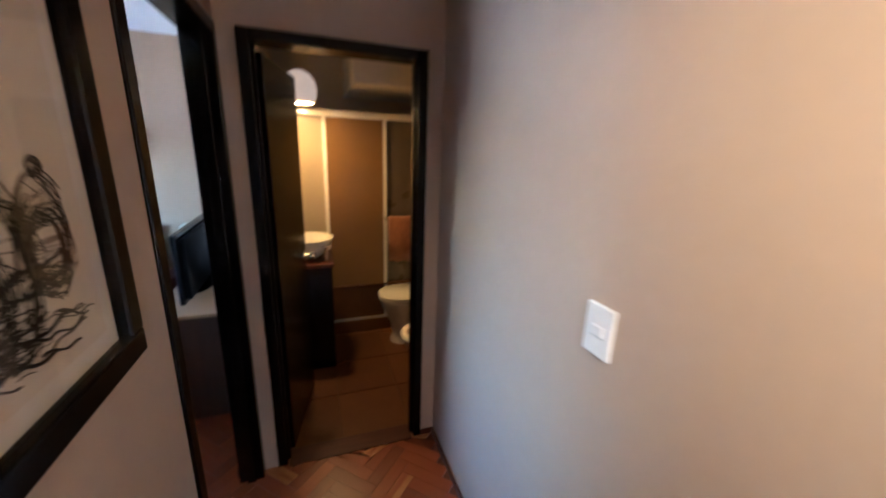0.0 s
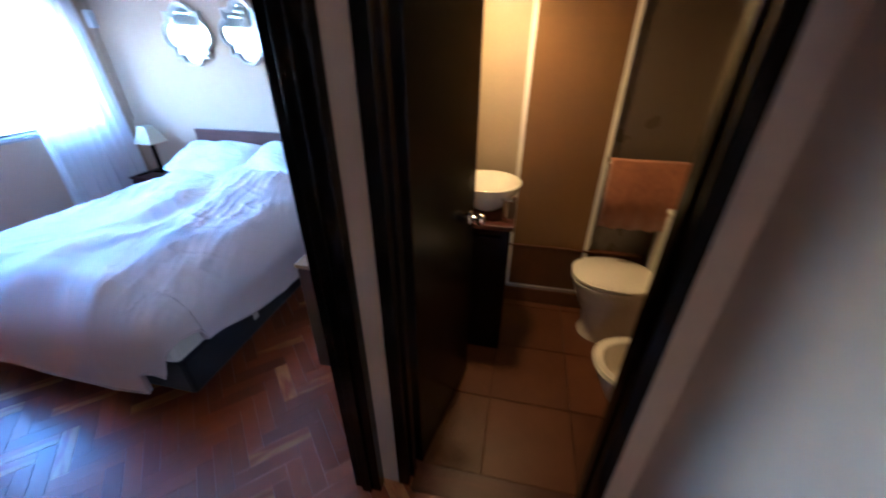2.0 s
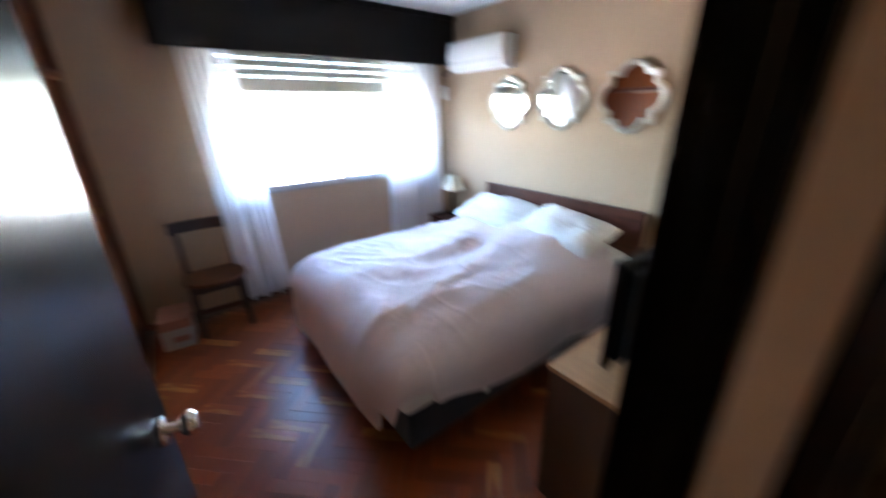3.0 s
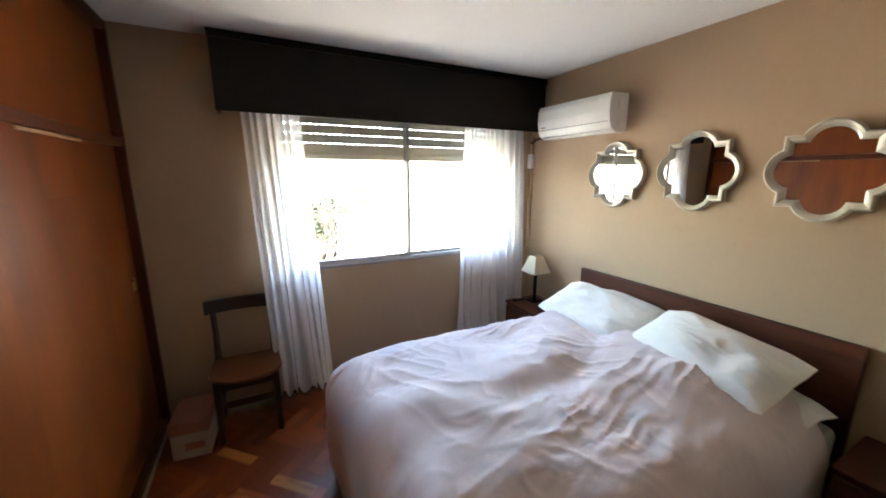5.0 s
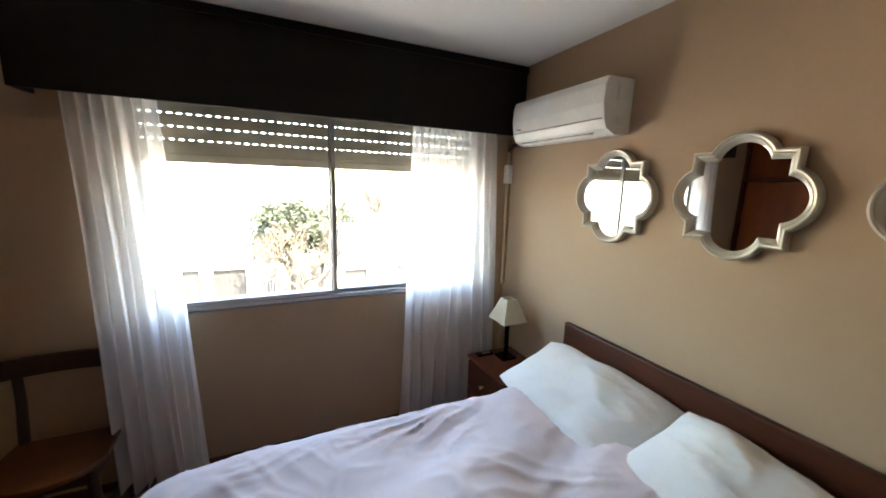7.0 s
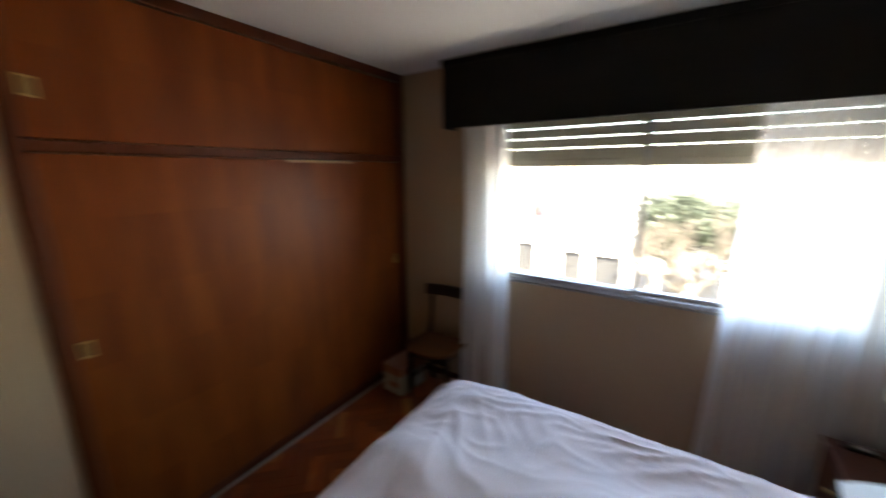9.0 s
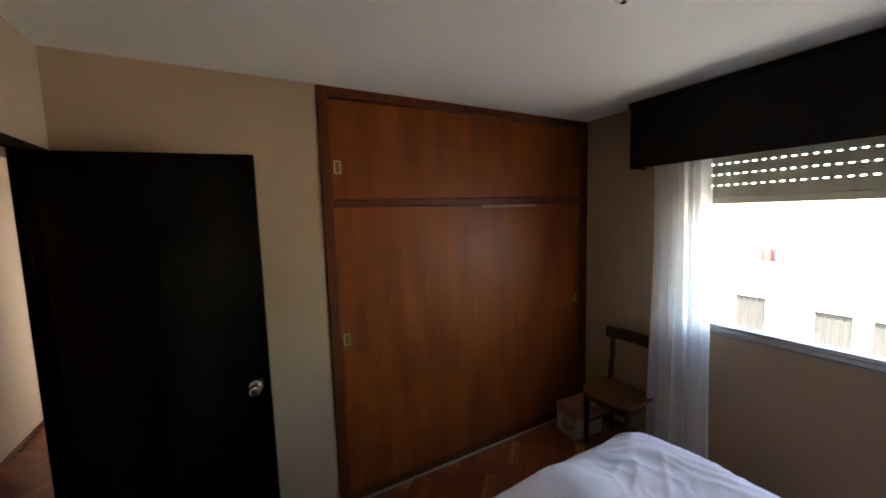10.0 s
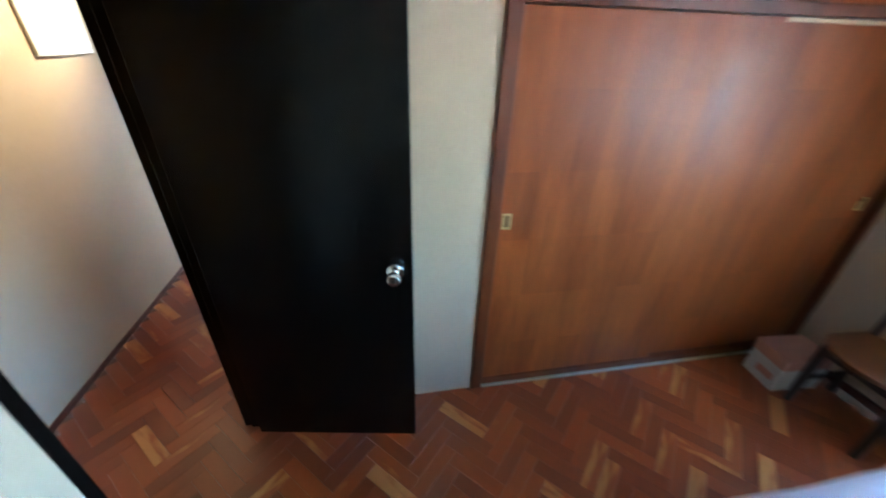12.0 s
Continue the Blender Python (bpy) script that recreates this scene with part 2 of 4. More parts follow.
def cuboid(x0, x1, y0, y1, z0, z1, bevel=0.0, bm=None, segments=2):
    """A box between two corners, bevelled, joined into bm if given."""
    b = bmesh.new()
    bmesh.ops.create_cube(b, size=1.0)
    for v in b.verts:
        v.co = Vector((x0 + (v.co.x + 0.5) * (x1 - x0), y0 + (v.co.y + 0.5) * (y1 - y0), z0 + (v.co.z + 0.5) * (z1 - z0)))
    if bevel:
        bmesh.ops.bevel(b, geom=b.edges[:], offset=bevel, segments=segments, profile=0.5, affect="EDGES")
    return join(b, bm)


def join(b, bm):
    if bm is None:
        return b
    me = bpy.data.meshes.new("joined")
    b.to_mesh(me)
    b.free()
    bm.from_mesh(me)
    bpy.data.meshes.remove(me)
    return bm


def shaped(b, m):
    bmesh.ops.transform(b, matrix=m, verts=b.verts)
    return b


def lathe(profile, steps=32, bm=None, centre=(0, 0, 0), sx=1.0, sy=1.0):
    """Turn (radius, height) pairs round z."""
    b = bmesh.new()
    rings = []
    for r, z in profile:
        if r < 1e-5:
            rings.append([b.verts.new((centre[0], centre[1], centre[2] + z))])
        else:
            rings.append([b.verts.new((centre[0] + sx * r * math.cos(2 * math.pi * i / steps), centre[1] + sy * r * math.sin(2 * math.pi * i / steps), centre[2] + z)) for i in range(steps)])
    for p, q in zip(rings, rings[1:]):
        for i in range(steps):
            j = (i + 1) % steps
            if len(p) == 1 and len(q) > 1:
                b.faces.new((p[0], q[j], q[i]))
            elif len(q) == 1 and len(p) > 1:
                b.faces.new((p[i], p[j], q[0]))
            elif len(p) > 1:
                b.faces.new((p[i], p[j], q[j], q[i]))
    return join(b, bm)


def tube(points, radius, bm=None, steps=10):
    """A round bar along points; radius may be a list."""
    b = bmesh.new()
    pts = [Vector(p) for p in points]
    rings = []
    for i, p in enumerate(pts):
        way = (pts[min(i + 1, len(pts) - 1)] - pts[max(i - 1, 0)]).normalized()
        side = way.cross(Vector((0, 0, 1)) if abs(way.z) < 0.9 else Vector((1, 0, 0))).normalized()
        up = side.cross(way)
        r = radius[i] if isinstance(radius, (list, tuple)) else radius
        rings.append([b.verts.new(p + r * (math.cos(2 * math.pi * k / steps) * side + math.sin(2 * math.pi * k / steps) * up)) for k in range(steps)])
    for p, q in zip(rings, rings[1:]):
        for k in range(steps):
            b.faces.new((p[k], p[(k + 1) % steps], q[(k + 1) % steps], q[k]))
    b.faces.new(rings[0])
    b.faces.new(rings[-1])
    return join(b, bm)


def prism(outline, z0, z1, bevel=0.0, bm=None):
    """A flat outline of (x, y) raised from z0 to z1."""
    b = bmesh.new()
    low = [b.verts.new((x, y, z0)) for x, y in outline]
    high = [b.verts.new((x, y, z1)) for x, y in outline]
    b.faces.new(low[::-1])
    b.faces.new(high)
    n = len(outline)
    for i in range(n):
        b.faces.new((low[i], low[(i + 1) % n], high[(i + 1) % n], high[i]))
    if bevel:
        rim = [e for e in b.edges if abs(e.verts[0].co.z - e.verts[1].co.z) < 1e-6]
        bmesh.ops.bevel(b, geom=rim, offset=bevel, segments=2, profile=0.5, affect="EDGES")
    return join(b, bm)


# ---- the large structure ----
# bedroom: x -3.485 to -0.285, y 0.70 to 3.70; hall: x -0.19 to 0.72, y -2.6 to 1.55; bathroom beyond
H = 2.46
XW, XE, XL, XR = -3.485, -0.285, -0.19, 0.72
YS, YN, YB = 0.70, 3.70, 1.55
T = 0.22
WIN = (1.50, 3.45, 0.955, 2.12)  # y0 y1 z0 z1 of the window opening

bm = cuboid(XW - T, XW, -0.2, WIN[0], 0, H)
cuboid(XW - T, XW, WIN[1], YN + T, 0, H, 0, bm)
cuboid(XW - T, XW, WIN[0], WIN[1], 0, WIN[2], 0, bm)
cuboid(XW - T, XW, WIN[0], WIN[1], WIN[3], H, 0, bm)
setting("wall_west", bm, WALL, "beige painted wall around the bedroom window", "wall")
setting("wall_north", cuboid(XW, XL + 0.0, YN, YN + T, 0, H), WALL, "beige painted wall behind the bed's headboard", "wall")
setting("wall_south", cuboid(-1.345, XE, YS - 0.10, YS, 0, H), WALL, "beige painted wall strip between wardrobe and door", "wall")
setting("wall_wardrobe_back", cuboid(XW, XE, 0.0, 0.08, 0, H), WALL, "plain wall behind the built-in wardrobe", "wall")
DS, DN, DT = 0.715, 1.540, 2.05  # outside of the bedroom door frame
bm = cuboid(XE, XL, DN, YN, 0, H)
# the gap from y -2.46 to -2.10 is an unseen opening, added for daylight
cuboid(XE, XL, -2.10, DS, 0, H, 0, bm)
cuboid(XE, XL, -2.6, -2.46, 0, H, 0, bm)
cuboid(XE, XL, -2.46, -2.10, 2.05, H, 0, bm)
cuboid(XE, XL, DS, DN, DT, H, 0, bm)
cuboid(XE - 0.011, XE, DN - 0.012, YN, 0, DT, 0.002, bm)
setting("wall_east", bm, HALLWALL, "beige painted wall between hall and bedroom, one doorway and an added light opening", "wall")
setting("wall_hall", cuboid(XR, XR + 0.12, -2.6, YB, 0, H), HALLWALL, "beige painted hall wall with a light switch", "wall")
setting("wall_hall_end", cuboid(XE, XR + 0.12, -2.72, -2.6, 0, H), HALLWALL, "plain wall closing the hall", "wall")
BL, BR = -0.120, 0.645  # outside of the bathroom door frame
bm = cuboid(XL, BL, YB, YB + 0.10, 0, H)
cuboid(BR, 1.40, YB, YB + 0.10, 0, H, 0, bm)
cuboid(BL, BR, YB, YB + 0.10, DT, H, 0, bm)
setting("wall_bathroom_front", bm, HALLWALL, "beige painted wall around the bathroom doorway", "wall")
setting("wall_bathroom_east", cuboid(1.28, 1.40, YB + 0.10, 3.80, 0, H), BATHWALL, "cream bathroom wall beside the toilet", "wall")
setting("wall_bathroom_west", cuboid(XL, XL + 0.03, YB + 0.10, 3.70, 0, H), BATHWALL, "cream bathroom wall behind the washstand", "wall")
setting("wall_bathroom_back", cuboid(XL, 1.28, 3.70, 3.80, 0, H), BATHWALL, "cream tiled wall at the back of the shower", "wall")
setting("shower_soffit", cuboid(0.45, 1.28, 2.76, 3.70, 2.08, H), WHITE, "white boxed-in soffit over the shower", "soffit")
bm = cuboid(XW - T, XR + 0.12, 0.0, YN + T, H, H + 0.15)
cuboid(XE - 0.1, XR + 0.12, -2.72, 0.0, H, H + 0.15, 0, bm)
cuboid(XR + 0.12, 1.40, YB, YN + T, H, H + 0.15, 0, bm)
setting("ceiling", bm, WHITE, "plain white painted ceiling", "ceiling")
bm = cuboid(XW - T, XR + 0.12, 0.0, YB + 0.02, -0.15, -0.012)
cuboid(XE - 0.1, XR + 0.12, -2.72, 0.0, -0.15, -0.012, 0, bm)
cuboid(XW - T, XL, YB + 0.02, YN + T, -0.15, -0.012, 0, bm)
floor = setting("floor", bm, JOINT, "reddish herringbone parquet floor, worn and glossy", "floor")
bath_floor = setting("bathroom_floor", cuboid(XL, 1.40, YB + 0.02, 3.80, -0.15, -0.008), GROUT, "brown tiled bathroom floor", "floor")

# dark baseboard along the hall and the bedroom
bm = cuboid(XR - 0.010, XR, -2.6, YB, 0, 0.035, 0.003)
cuboid(XL, XL + 0.010, -2.10, DS, 0, 0.035, 0.003, bm)
cuboid(BR, XR - 0.010, YB - 0.010, YB, 0, 0.035, 0.003, bm)
cuboid(XW, XW + 0.012, YS, YN, 0, 0.05, 0.003, bm)
cuboid(XW + 0.012, XE, YN - 0.012, YN, 0, 0.05, 0.003, bm)
cuboid(XE - 0.022, XE - 0.010, DN - 0.012, YN - 0.012, 0, 0.05, 0.003, bm)
setting("baseboard", bm, HEADWOOD, "narrow dark wooden baseboard strip", "baseboard")


def door_frame(name, label, along, a0, a1, b0, b1, top):
    """A dark lining of two posts and a head. along: the axis that the wall runs along."""
    ob = tagged(new(name), label, "door frame", "", "structure")
    w, proud = 0.045, 0.008

    def piece(n, p0, p1, z0, z1):
        c = cuboid(b0 - proud, b1 + proud, p0, p1, z0, z1, 0.004) if along == "y" else cuboid(p0, p1, b0 - proud, b1 + proud, z0, z1, 0.004)
        mid = (b0 + b1) / 2
        s0, s1 = (p0 - 0.012, p1 + 0.012) if p1 - p0 < 0.1 else (p0 + w, p1 - w)
        if p1 - p0 < 0.1:
            if along == "y":
                cuboid(mid - 0.02, mid + 0.02, s0 + (0.012 if p0 == a0 else 0), s1 - (0 if p0 == a0 else 0.012), z0, z1, 0.003, c)
            else:
                cuboid(s0 + (0.012 if p0 == a0 else 0), s1 - (0 if p0 == a0 else 0.012), mid - 0.02, mid + 0.02, z0, z1, 0.003, c)
        part(n, c, BLACKWOOD, ob)
    piece("door_post", a0, a0 + w, 0, top)
    piece("door_post", a1 - w, a1, 0, top)
    piece("door_head", a0 + w, a1 - w, top - w, top)
    return ob


door_frame("door_frame_1", "black-stained wooden frame of the bedroom doorway", "y", DS, DN, XE, XL, DT)
door_frame("door_frame_2", "black-stained wooden frame of the bathroom doorway", "x", BL, BR, YB, YB + 0.10, DT)


def knob(parent, x, z, face, sign):
    """A round knob on a rose, on the face at y of a leaf."""
    bm = lathe([(0, 0), (0.030, 0), (0.032, 0.004), (0.030, 0.009), (0.013, 0.012), (0.011, 0.030), (0.020, 0.036), (0.027, 0.046), (0.027, 0.056), (0.020, 0.066), (0, 0.069)], 24)
    shaped(bm, pose(x, face, z, -90 * sign))
    part("knob", bm, CHROME, parent, "round chrome door knob", True)


def door_leaf(name, label, hinge, turn, width, height, thick=0.035):
    ob = tagged(new(name), label, "door", "", "structure")
    ob.matrix_world = pose(hinge[0], hinge[1], 0, 0, 0, turn)
    part("leaf", cuboid(0, width, -thick, 0, 0.008, height, 0.003), BLACKWOOD, ob)
    knob(ob, width - 0.062, 0.968, 0.0, 1)
    knob(ob, width - 0.062, 0.968, -thick, -1)
    part("latch_plate", cuboid(width - 0.001, width + 0.002, -0.028, -0.007, 0.90, 1.06, 0.001), CHROME, ob)
    for z in (0.25, 1.75):
        part("hinge", tube([(0.0, 0.006, z), (0.0, 0.006, z + 0.09)], 0.006), CHROME, ob)
    return ob


door_leaf("door_1", "black-stained flush bedroom door standing open, chrome knob", (-0.274, 0.7755), 180 - 9.6, 0.755, 2.035)
door_leaf("door_2", "black-stained flush bathroom door standing open inwards", (-0.079, 1.652), 79.3, 0.57, 1.99)

# wardrobe built into the south side
ward = thing("built_in_wardrobe", "built-in wardrobe of varnished reddish wood, sliding doors closed", "wardrobe")
part("side_frame", cuboid(-1.405, -1.345, 0.10, YS + 0.012, 0, H - 0.002, 0.004), WARDROBEFRAME, ward)
part("side_frame", cuboid(XW, -3.455, 0.10, YS + 0.012, 0, H - 0.002, 0.004), WARDROBEFRAME, ward)
part("top_frame", cuboid(-3.455, -1.405, 0.62, YS + 0.010, H - 0.055, H - 0.002, 0.004), WARDROBEFRAME, ward)
part("middle_rail", cuboid(-3.455, -1.405, 0.60, YS + 0.006, 1.80, 1.845, 0.004), WARDROBEFRAME, ward)
part("worn_track", cuboid(-2.93, -2.425, 0.686, 0.694, 1.782, 1.797, 0.002), LIGHTWOOD, ward, "worn pale wooden edge of the rail")
part("plinth", cuboid(-3.455, -1.405, 0.60, YS - 0.004, 0, 0.055, 0.003), WARDROBEFRAME, ward)
part("floor_track", cuboid(-3.455, -1.405, YS - 0.004, YS + 0.010, 0, 0.012, 0.002), ALU, ward, "narrow metal sliding track")


def sliding_door(x0, x1, z0, z1, y, pull_x, pull_z):
    d = part("sliding_door", cuboid(x0, x1, y - 0.022, y, z0, z1, 0.002), WARDROBE, ward)
    if pull_x is None:
        return
    b = bmesh.new()
    for q in ((-0.020, -0.013, -0.036, 0.036), (0.013, 0.020, -0.036, 0.036), (-0.013, 0.013, -0.036, -0.029), (-0.013, 0.013, 0.029, 0.036)):
        cuboid(pull_x + q[0], pull_x + q[1], y, y + 0.005, pull_z + q[2], pull_z + q[3], 0.001, b)
    pull = part("recessed_pull", b, BRASS, d, "brass recessed pull")
    # plate is not sunk in; its dark colour stands for the recess's shade
    part("recess", cuboid(pull_x - 0.013, pull_x + 0.013, y, y + 0.0012, pull_z - 0.029, pull_z + 0.029), BRASSSHADED, pull, "flat dull brass plate, darkened like a shaded recess")


sliding_door(-2.45, -1.409, 0.058, 1.798, 0.690, -1.440, 1.025)
sliding_door(-3.452, -2.40, 0.058, 1.798, 0.664, -3.385, 1.005)
sliding_door(-2.45, -1.409, 1.848, H - 0.058, 0.690, -1.440, 2.025)
sliding_door(-3.452, -2.40, 1.848, H - 0.058, 0.664, None, 2.025)

# pelmet over the window
pel = thing("window_pelmet", "dark-stained wooden pelmet box under the ceiling over the window", "pelmet")
part("front_board", cuboid(-3.345, -3.325, 1.19, YN - 0.002, 2.015, H - 0.004, 0.004), PELMETWOOD, pel)
part("end_board", cuboid(XW + 0.002, -3.345, 1.19, 1.21, 2.015, H - 0.004, 0.003), PELMETWOOD, pel)
part("top_batten", cuboid(-3.325, -3.312, 1.185, YN - 0.002, H - 0.05, H - 0.006, 0.003), PELMETWOOD, pel)
part("curtain_rail", tube([(-3.42, 1.25, 2.06), (-3.42, YN - 0.03, 2.06)], 0.010), ALU, pel)

# window
win = tagged(new("window_1"), "aluminium sliding window with a half-raised roller shutter", "window", "", "structure")
y0, y1, z0, z1 = WIN
XG = XW - 0.035


def rail(n, a0, a1, c0, c1, x0=XG - 0.03, x1=XG + 0.03, m=ALU, parent=win):
    return part(n, cuboid(x0, x1, a0, a1, c0, c1, 0.003), m, parent)


rail("window_frame", y0, y0 + 0.03, z0, z1)
rail("window_frame", y1 - 0.03, y1, z0, z1)
rail("window_frame", y0 + 0.03, y1 - 0.03, z0, z0 + 0.025)
rail("window_frame", y0 + 0.03, y1 - 0.03, z1 - 0.03, z1)
MID = 2.458
for a0, a1, dx in ((y0 + 0.03, MID + 0.019, 0.012), (MID - 0.019, y1 - 0.03, -0.012)):
    sash = part("sash", cuboid(XG + dx - 0.010, XG + dx + 0.010, a0, a0 + 0.028, z0 + 0.025, z1 - 0.03, 0.002), ALU, win)
    rail("sash_stile", a1 - 0.028, a1, z0 + 0.025, z1 - 0.03, XG + dx - 0.010, XG + dx + 0.010, ALU, sash)
    rail("sash_rail", a0 + 0.028, a1 - 0.028, z0 + 0.025, z0 + 0.05, XG + dx - 0.010, XG + dx + 0.010, ALU, sash)
    p = rail("pane", a0 + 0.028, a1 - 0.028, z0 + 0.05, z1 - 0.03, XG + dx - 0.002, XG + dx + 0.002, PANE, sash)
    p.visible_shadow = False
part("window_sill", cuboid(XW - T - 0.04, XW + 0.003, y0 - 0.01, y1 + 0.01, z0 - 0.014, z0, 0.003), SILL, win)

# roller shutter, half down, with rows of light slots
shut = thing("roller_shutter", "cream plastic roller shutter rolled half down, light through its slots", "shutter")
XS = XW - 0.115
PITCH, SLOT, HOLE = 0.066, 0.0068, 0.021
zb = 1.753
part("bottom_bar", cuboid(XS - 0.011, XS + 0.011, y0, y1, zb, zb + 0.046, 0.004), SHUTTER, shut)
part("slat", cuboid(XS - 0.006, XS + 0.006, y0, y1, zb + 0.044, zb + 0.114, 0.003), SHUTTER, shut)
z = zb + 0.114
while z < z1 + 0.02:
    bm = cuboid(XS - 0.006, XS + 0.006, y0, y1, z + SLOT, z + PITCH, 0.003)
    # bridges between the light slots under this slat
    n = int((y1 - y0) / 0.043)
    step = (y1 - y0) / n
    for i in range(n):
        yy = y0 + i * step
        cuboid(XS - 0.0035, XS + 0.0035, yy, yy + step - HOLE * random.uniform(0.9, 1.08), z - 0.003, z + SLOT + 0.003, 0, bm)
    part("slat", bm, SHUTTER, shut)
    z += PITCH


# ---- bedroom things ----
def bed():
    ob = thing("double_bed", "double bed with navy base and dark mahogany headboard", "bed")
    x0, x1, y0, y1 = -2.72, -1.20, 1.66, 3.655
    part("headboard", cuboid(-2.758, -1.178, 3.660, 3.694, 0.20, 0.902, 0.005), HEADWOOD, ob, "plain mahogany headboard")
    part("base", cuboid(x0 + 0.02, x1 - 0.02, y0 + 0.03, y1, 0.07, 0.30, 0.02), BEDBASE, ob, "navy upholstered bed base")
    part("mattress", cuboid(x0, x1, y0, y1, 0.305, 0.50, 0.04, None, 3), PILLOW, ob, "white mattress")
    for x in (x0 + 0.12, x1 - 0.12):
        for y in (y0 + 0.14, y1 - 0.14):
            part("leg", lathe([(0, 0), (0.022, 0), (0.026, 0.03), (0.026, 0.072), (0, 0.072)], 16, None, (x, y, 0)), BLACKWOOD, ob)
    part("fabric_tag", cuboid(x1 - 0.022, x1 - 0.017, 2.16, 2.20, 0.16, 0.24, 0.001), PILLOW, ob, "small white fabric label")


bed()


def duvet():
    """A sheet laid over the mattress: flat part, rounded rim and hanging sides with folds."""
    x0, x1, y0, y1, top = -2.775, -1.165, 1.600, 3.47, 0.600
    nx, ny, r = 190, 200, 0.20
    bm = bmesh.new()
    grid = []
    for j in range(ny + 1):
        row = []
        v = j / ny
        for i in range(nx + 1):
            u = i / nx
            side = 0.40 + 0.05 * noise.noise(Vector((v * 3.1, 4.2, 0)))
            near = 0.13 + 0.20 * min(1.0, max(0.0, (v - 0.18) / 0.34)) - 0.05 * v + 0.05 * noise.noise(Vector((v * 6.5, 9.1, 0)))
            foot = 0.350 + 0.04 * noise.noise(Vector((u * 4.3, 2.7, 0)))
            s = x0 - side + u * (x1 - x0 + side + near)
            t = y0 - foot + v * (y1 - y0 + foot)
            dx = max(x0 + r - s, s - x1 + r, 0)
            dy = max(y0 + r - t, 0)
            over = math.hypot(dx, dy) if dx > 0 and dy > 0 else max(dx, dy)
            sx = -1 if s < x0 + r else 1
            px, py = min(max(s, x0 + r), x1 - r), max(t, y0 + r)
            if over > 0:
                wx, wy = sx * dx / over, -dy / over
                ang = min(over / r, math.pi / 2)
                out = r * math.sin(ang)
                drop = r * (1 - math.cos(ang)) + max(0, over - r * math.pi / 2)
                if dx > 0 and dy > 0:
                    drop *= 0.72 - 0.16 * min(dx, dy) / over
                rip = 0.008 * min(1, drop / 0.25) * math.sin(8 * (px + py) + 5 * noise.noise(Vector((px * 2, py * 2, 1))))
                px, py, pz = px + wx * (out + rip), py + wy * (out + rip), top - drop
            else:
                pz = top
            # soft loft, long creases and small wrinkles
            flat = 1 - min(1, max(0, top - pz) / 0.18)
            q = Vector((px, py, 0))
            loft = 0.046 * noise.noise(Vector((px * 2.3 + 3, py * 1.1, 0))) + 0.026 * noise.noise(Vector((px * 3.4, py * 2.9 + 7, 2)))
            loft += 0.010 * noise.noise(Vector((px * 7.0 + 1, py * 6.0, 4)))
            warp = Vector((0.30 * noise.noise(q * 1.4), 0.30 * noise.noise(q * 1.4 + Vector((9, 3, 1))), 0))
            warp += Vector((0.035 * noise.noise(q * 5.0 + Vector((2, 7, 3))), 0.035 * noise.noise(q * 5.0 + Vector((6, 1, 8))), 0))
            # short creases in several directions, each in patches of its own
            a, b = px + warp.x, py + warp.y
            w1 = (1 - abs(noise.noise(Vector((a * 3.6 + b * 1.0, (b - a) * 0.55, 5))))) ** 4
            w2 = (1 - abs(noise.noise(Vector((a * 8.0 + b * 3.2, (b - a) * 1.1, 8))))) ** 7
            w3 = (1 - abs(noise.noise(Vector((a * 5.0 - b * 7.0, (b + a) * 1.8, 3))))) ** 8
            w4 = (1 - abs(noise.noise(Vector((a * 19.0 + b * 6.0, (b - a) * 3.6, 6))))) ** 6
            m1 = min(1.0, max(0.0, 0.30 + 1.8 * noise.noise(q * 2.0 + Vector((4, 1, 2)))))
            m2 = min(1.0, max(0.0, 0.20 + 1.8 * noise.noise(q * 2.3 + Vector((1, 8, 5)))))
            m3 = min(1.0, max(0.0, 0.30 + 1.8 * noise.noise(q * 2.6 + Vector((7, 3, 9)))))
            hem = min(1.0, (y1 - py) / 0.25) if py > y1 - 0.25 else 1.0
            # one long soft hollow from the pillows towards the foot
            off = px + 1.93 + 0.22 * (py - 2.4) + 0.10 * math.sin(py * 4.2)
            loft -= 0.048 * math.exp(-(off / 0.13) ** 2) * min(1, max(0, (py - 1.95) / 0.5))
            pz += (loft + 0.013 * w1 * (0.35 + 0.65 * m3) + 0.012 * w2 * m1 + 0.009 * w3 * m2 + 0.009 * w4 * (0.3 + 0.7 * m3)) * (0.15 + 0.85 * flat) * (0.15 + 0.85 * hem)
            # the middle is higher than the rims
            ry = min(1, max(0, (py - y0) / 0.55))
            pz += 0.098 * flat * math.sin(math.pi * min(max((px - x0) / (x1 - x0), 0), 1)) ** 0.7 * (0.35 + 0.65 * math.sin(ry * math.pi / 2))
            if flat < 1:
                px += 0.006 * w1 * (1 - flat)
                py -= 0.006 * w1 * (1 - flat)
            row.append(bm.verts.new((px, py, pz)))
        grid.append(row)
    for a, b in zip(grid, grid[1:]):
        for i in range(nx):
            bm.faces.new((a[i], a[i + 1], b[i + 1], b[i]))
    edge = [[v.co.copy() for v in row] for row in grid]
    ob = part("duvet", bm, DUVET, None, "", True)
    m = ob.modifiers.new("thick", "SOLIDIFY")
    m.thickness, m.offset = 0.022, -1
    tagged(ob, "rumpled pale mauve duvet spread over the double bed", "duvet")
    rim = [r2[0] for r2 in edge][::-1] + edge[0][1:] + [r2[-1] for r2 in edge[1:]]
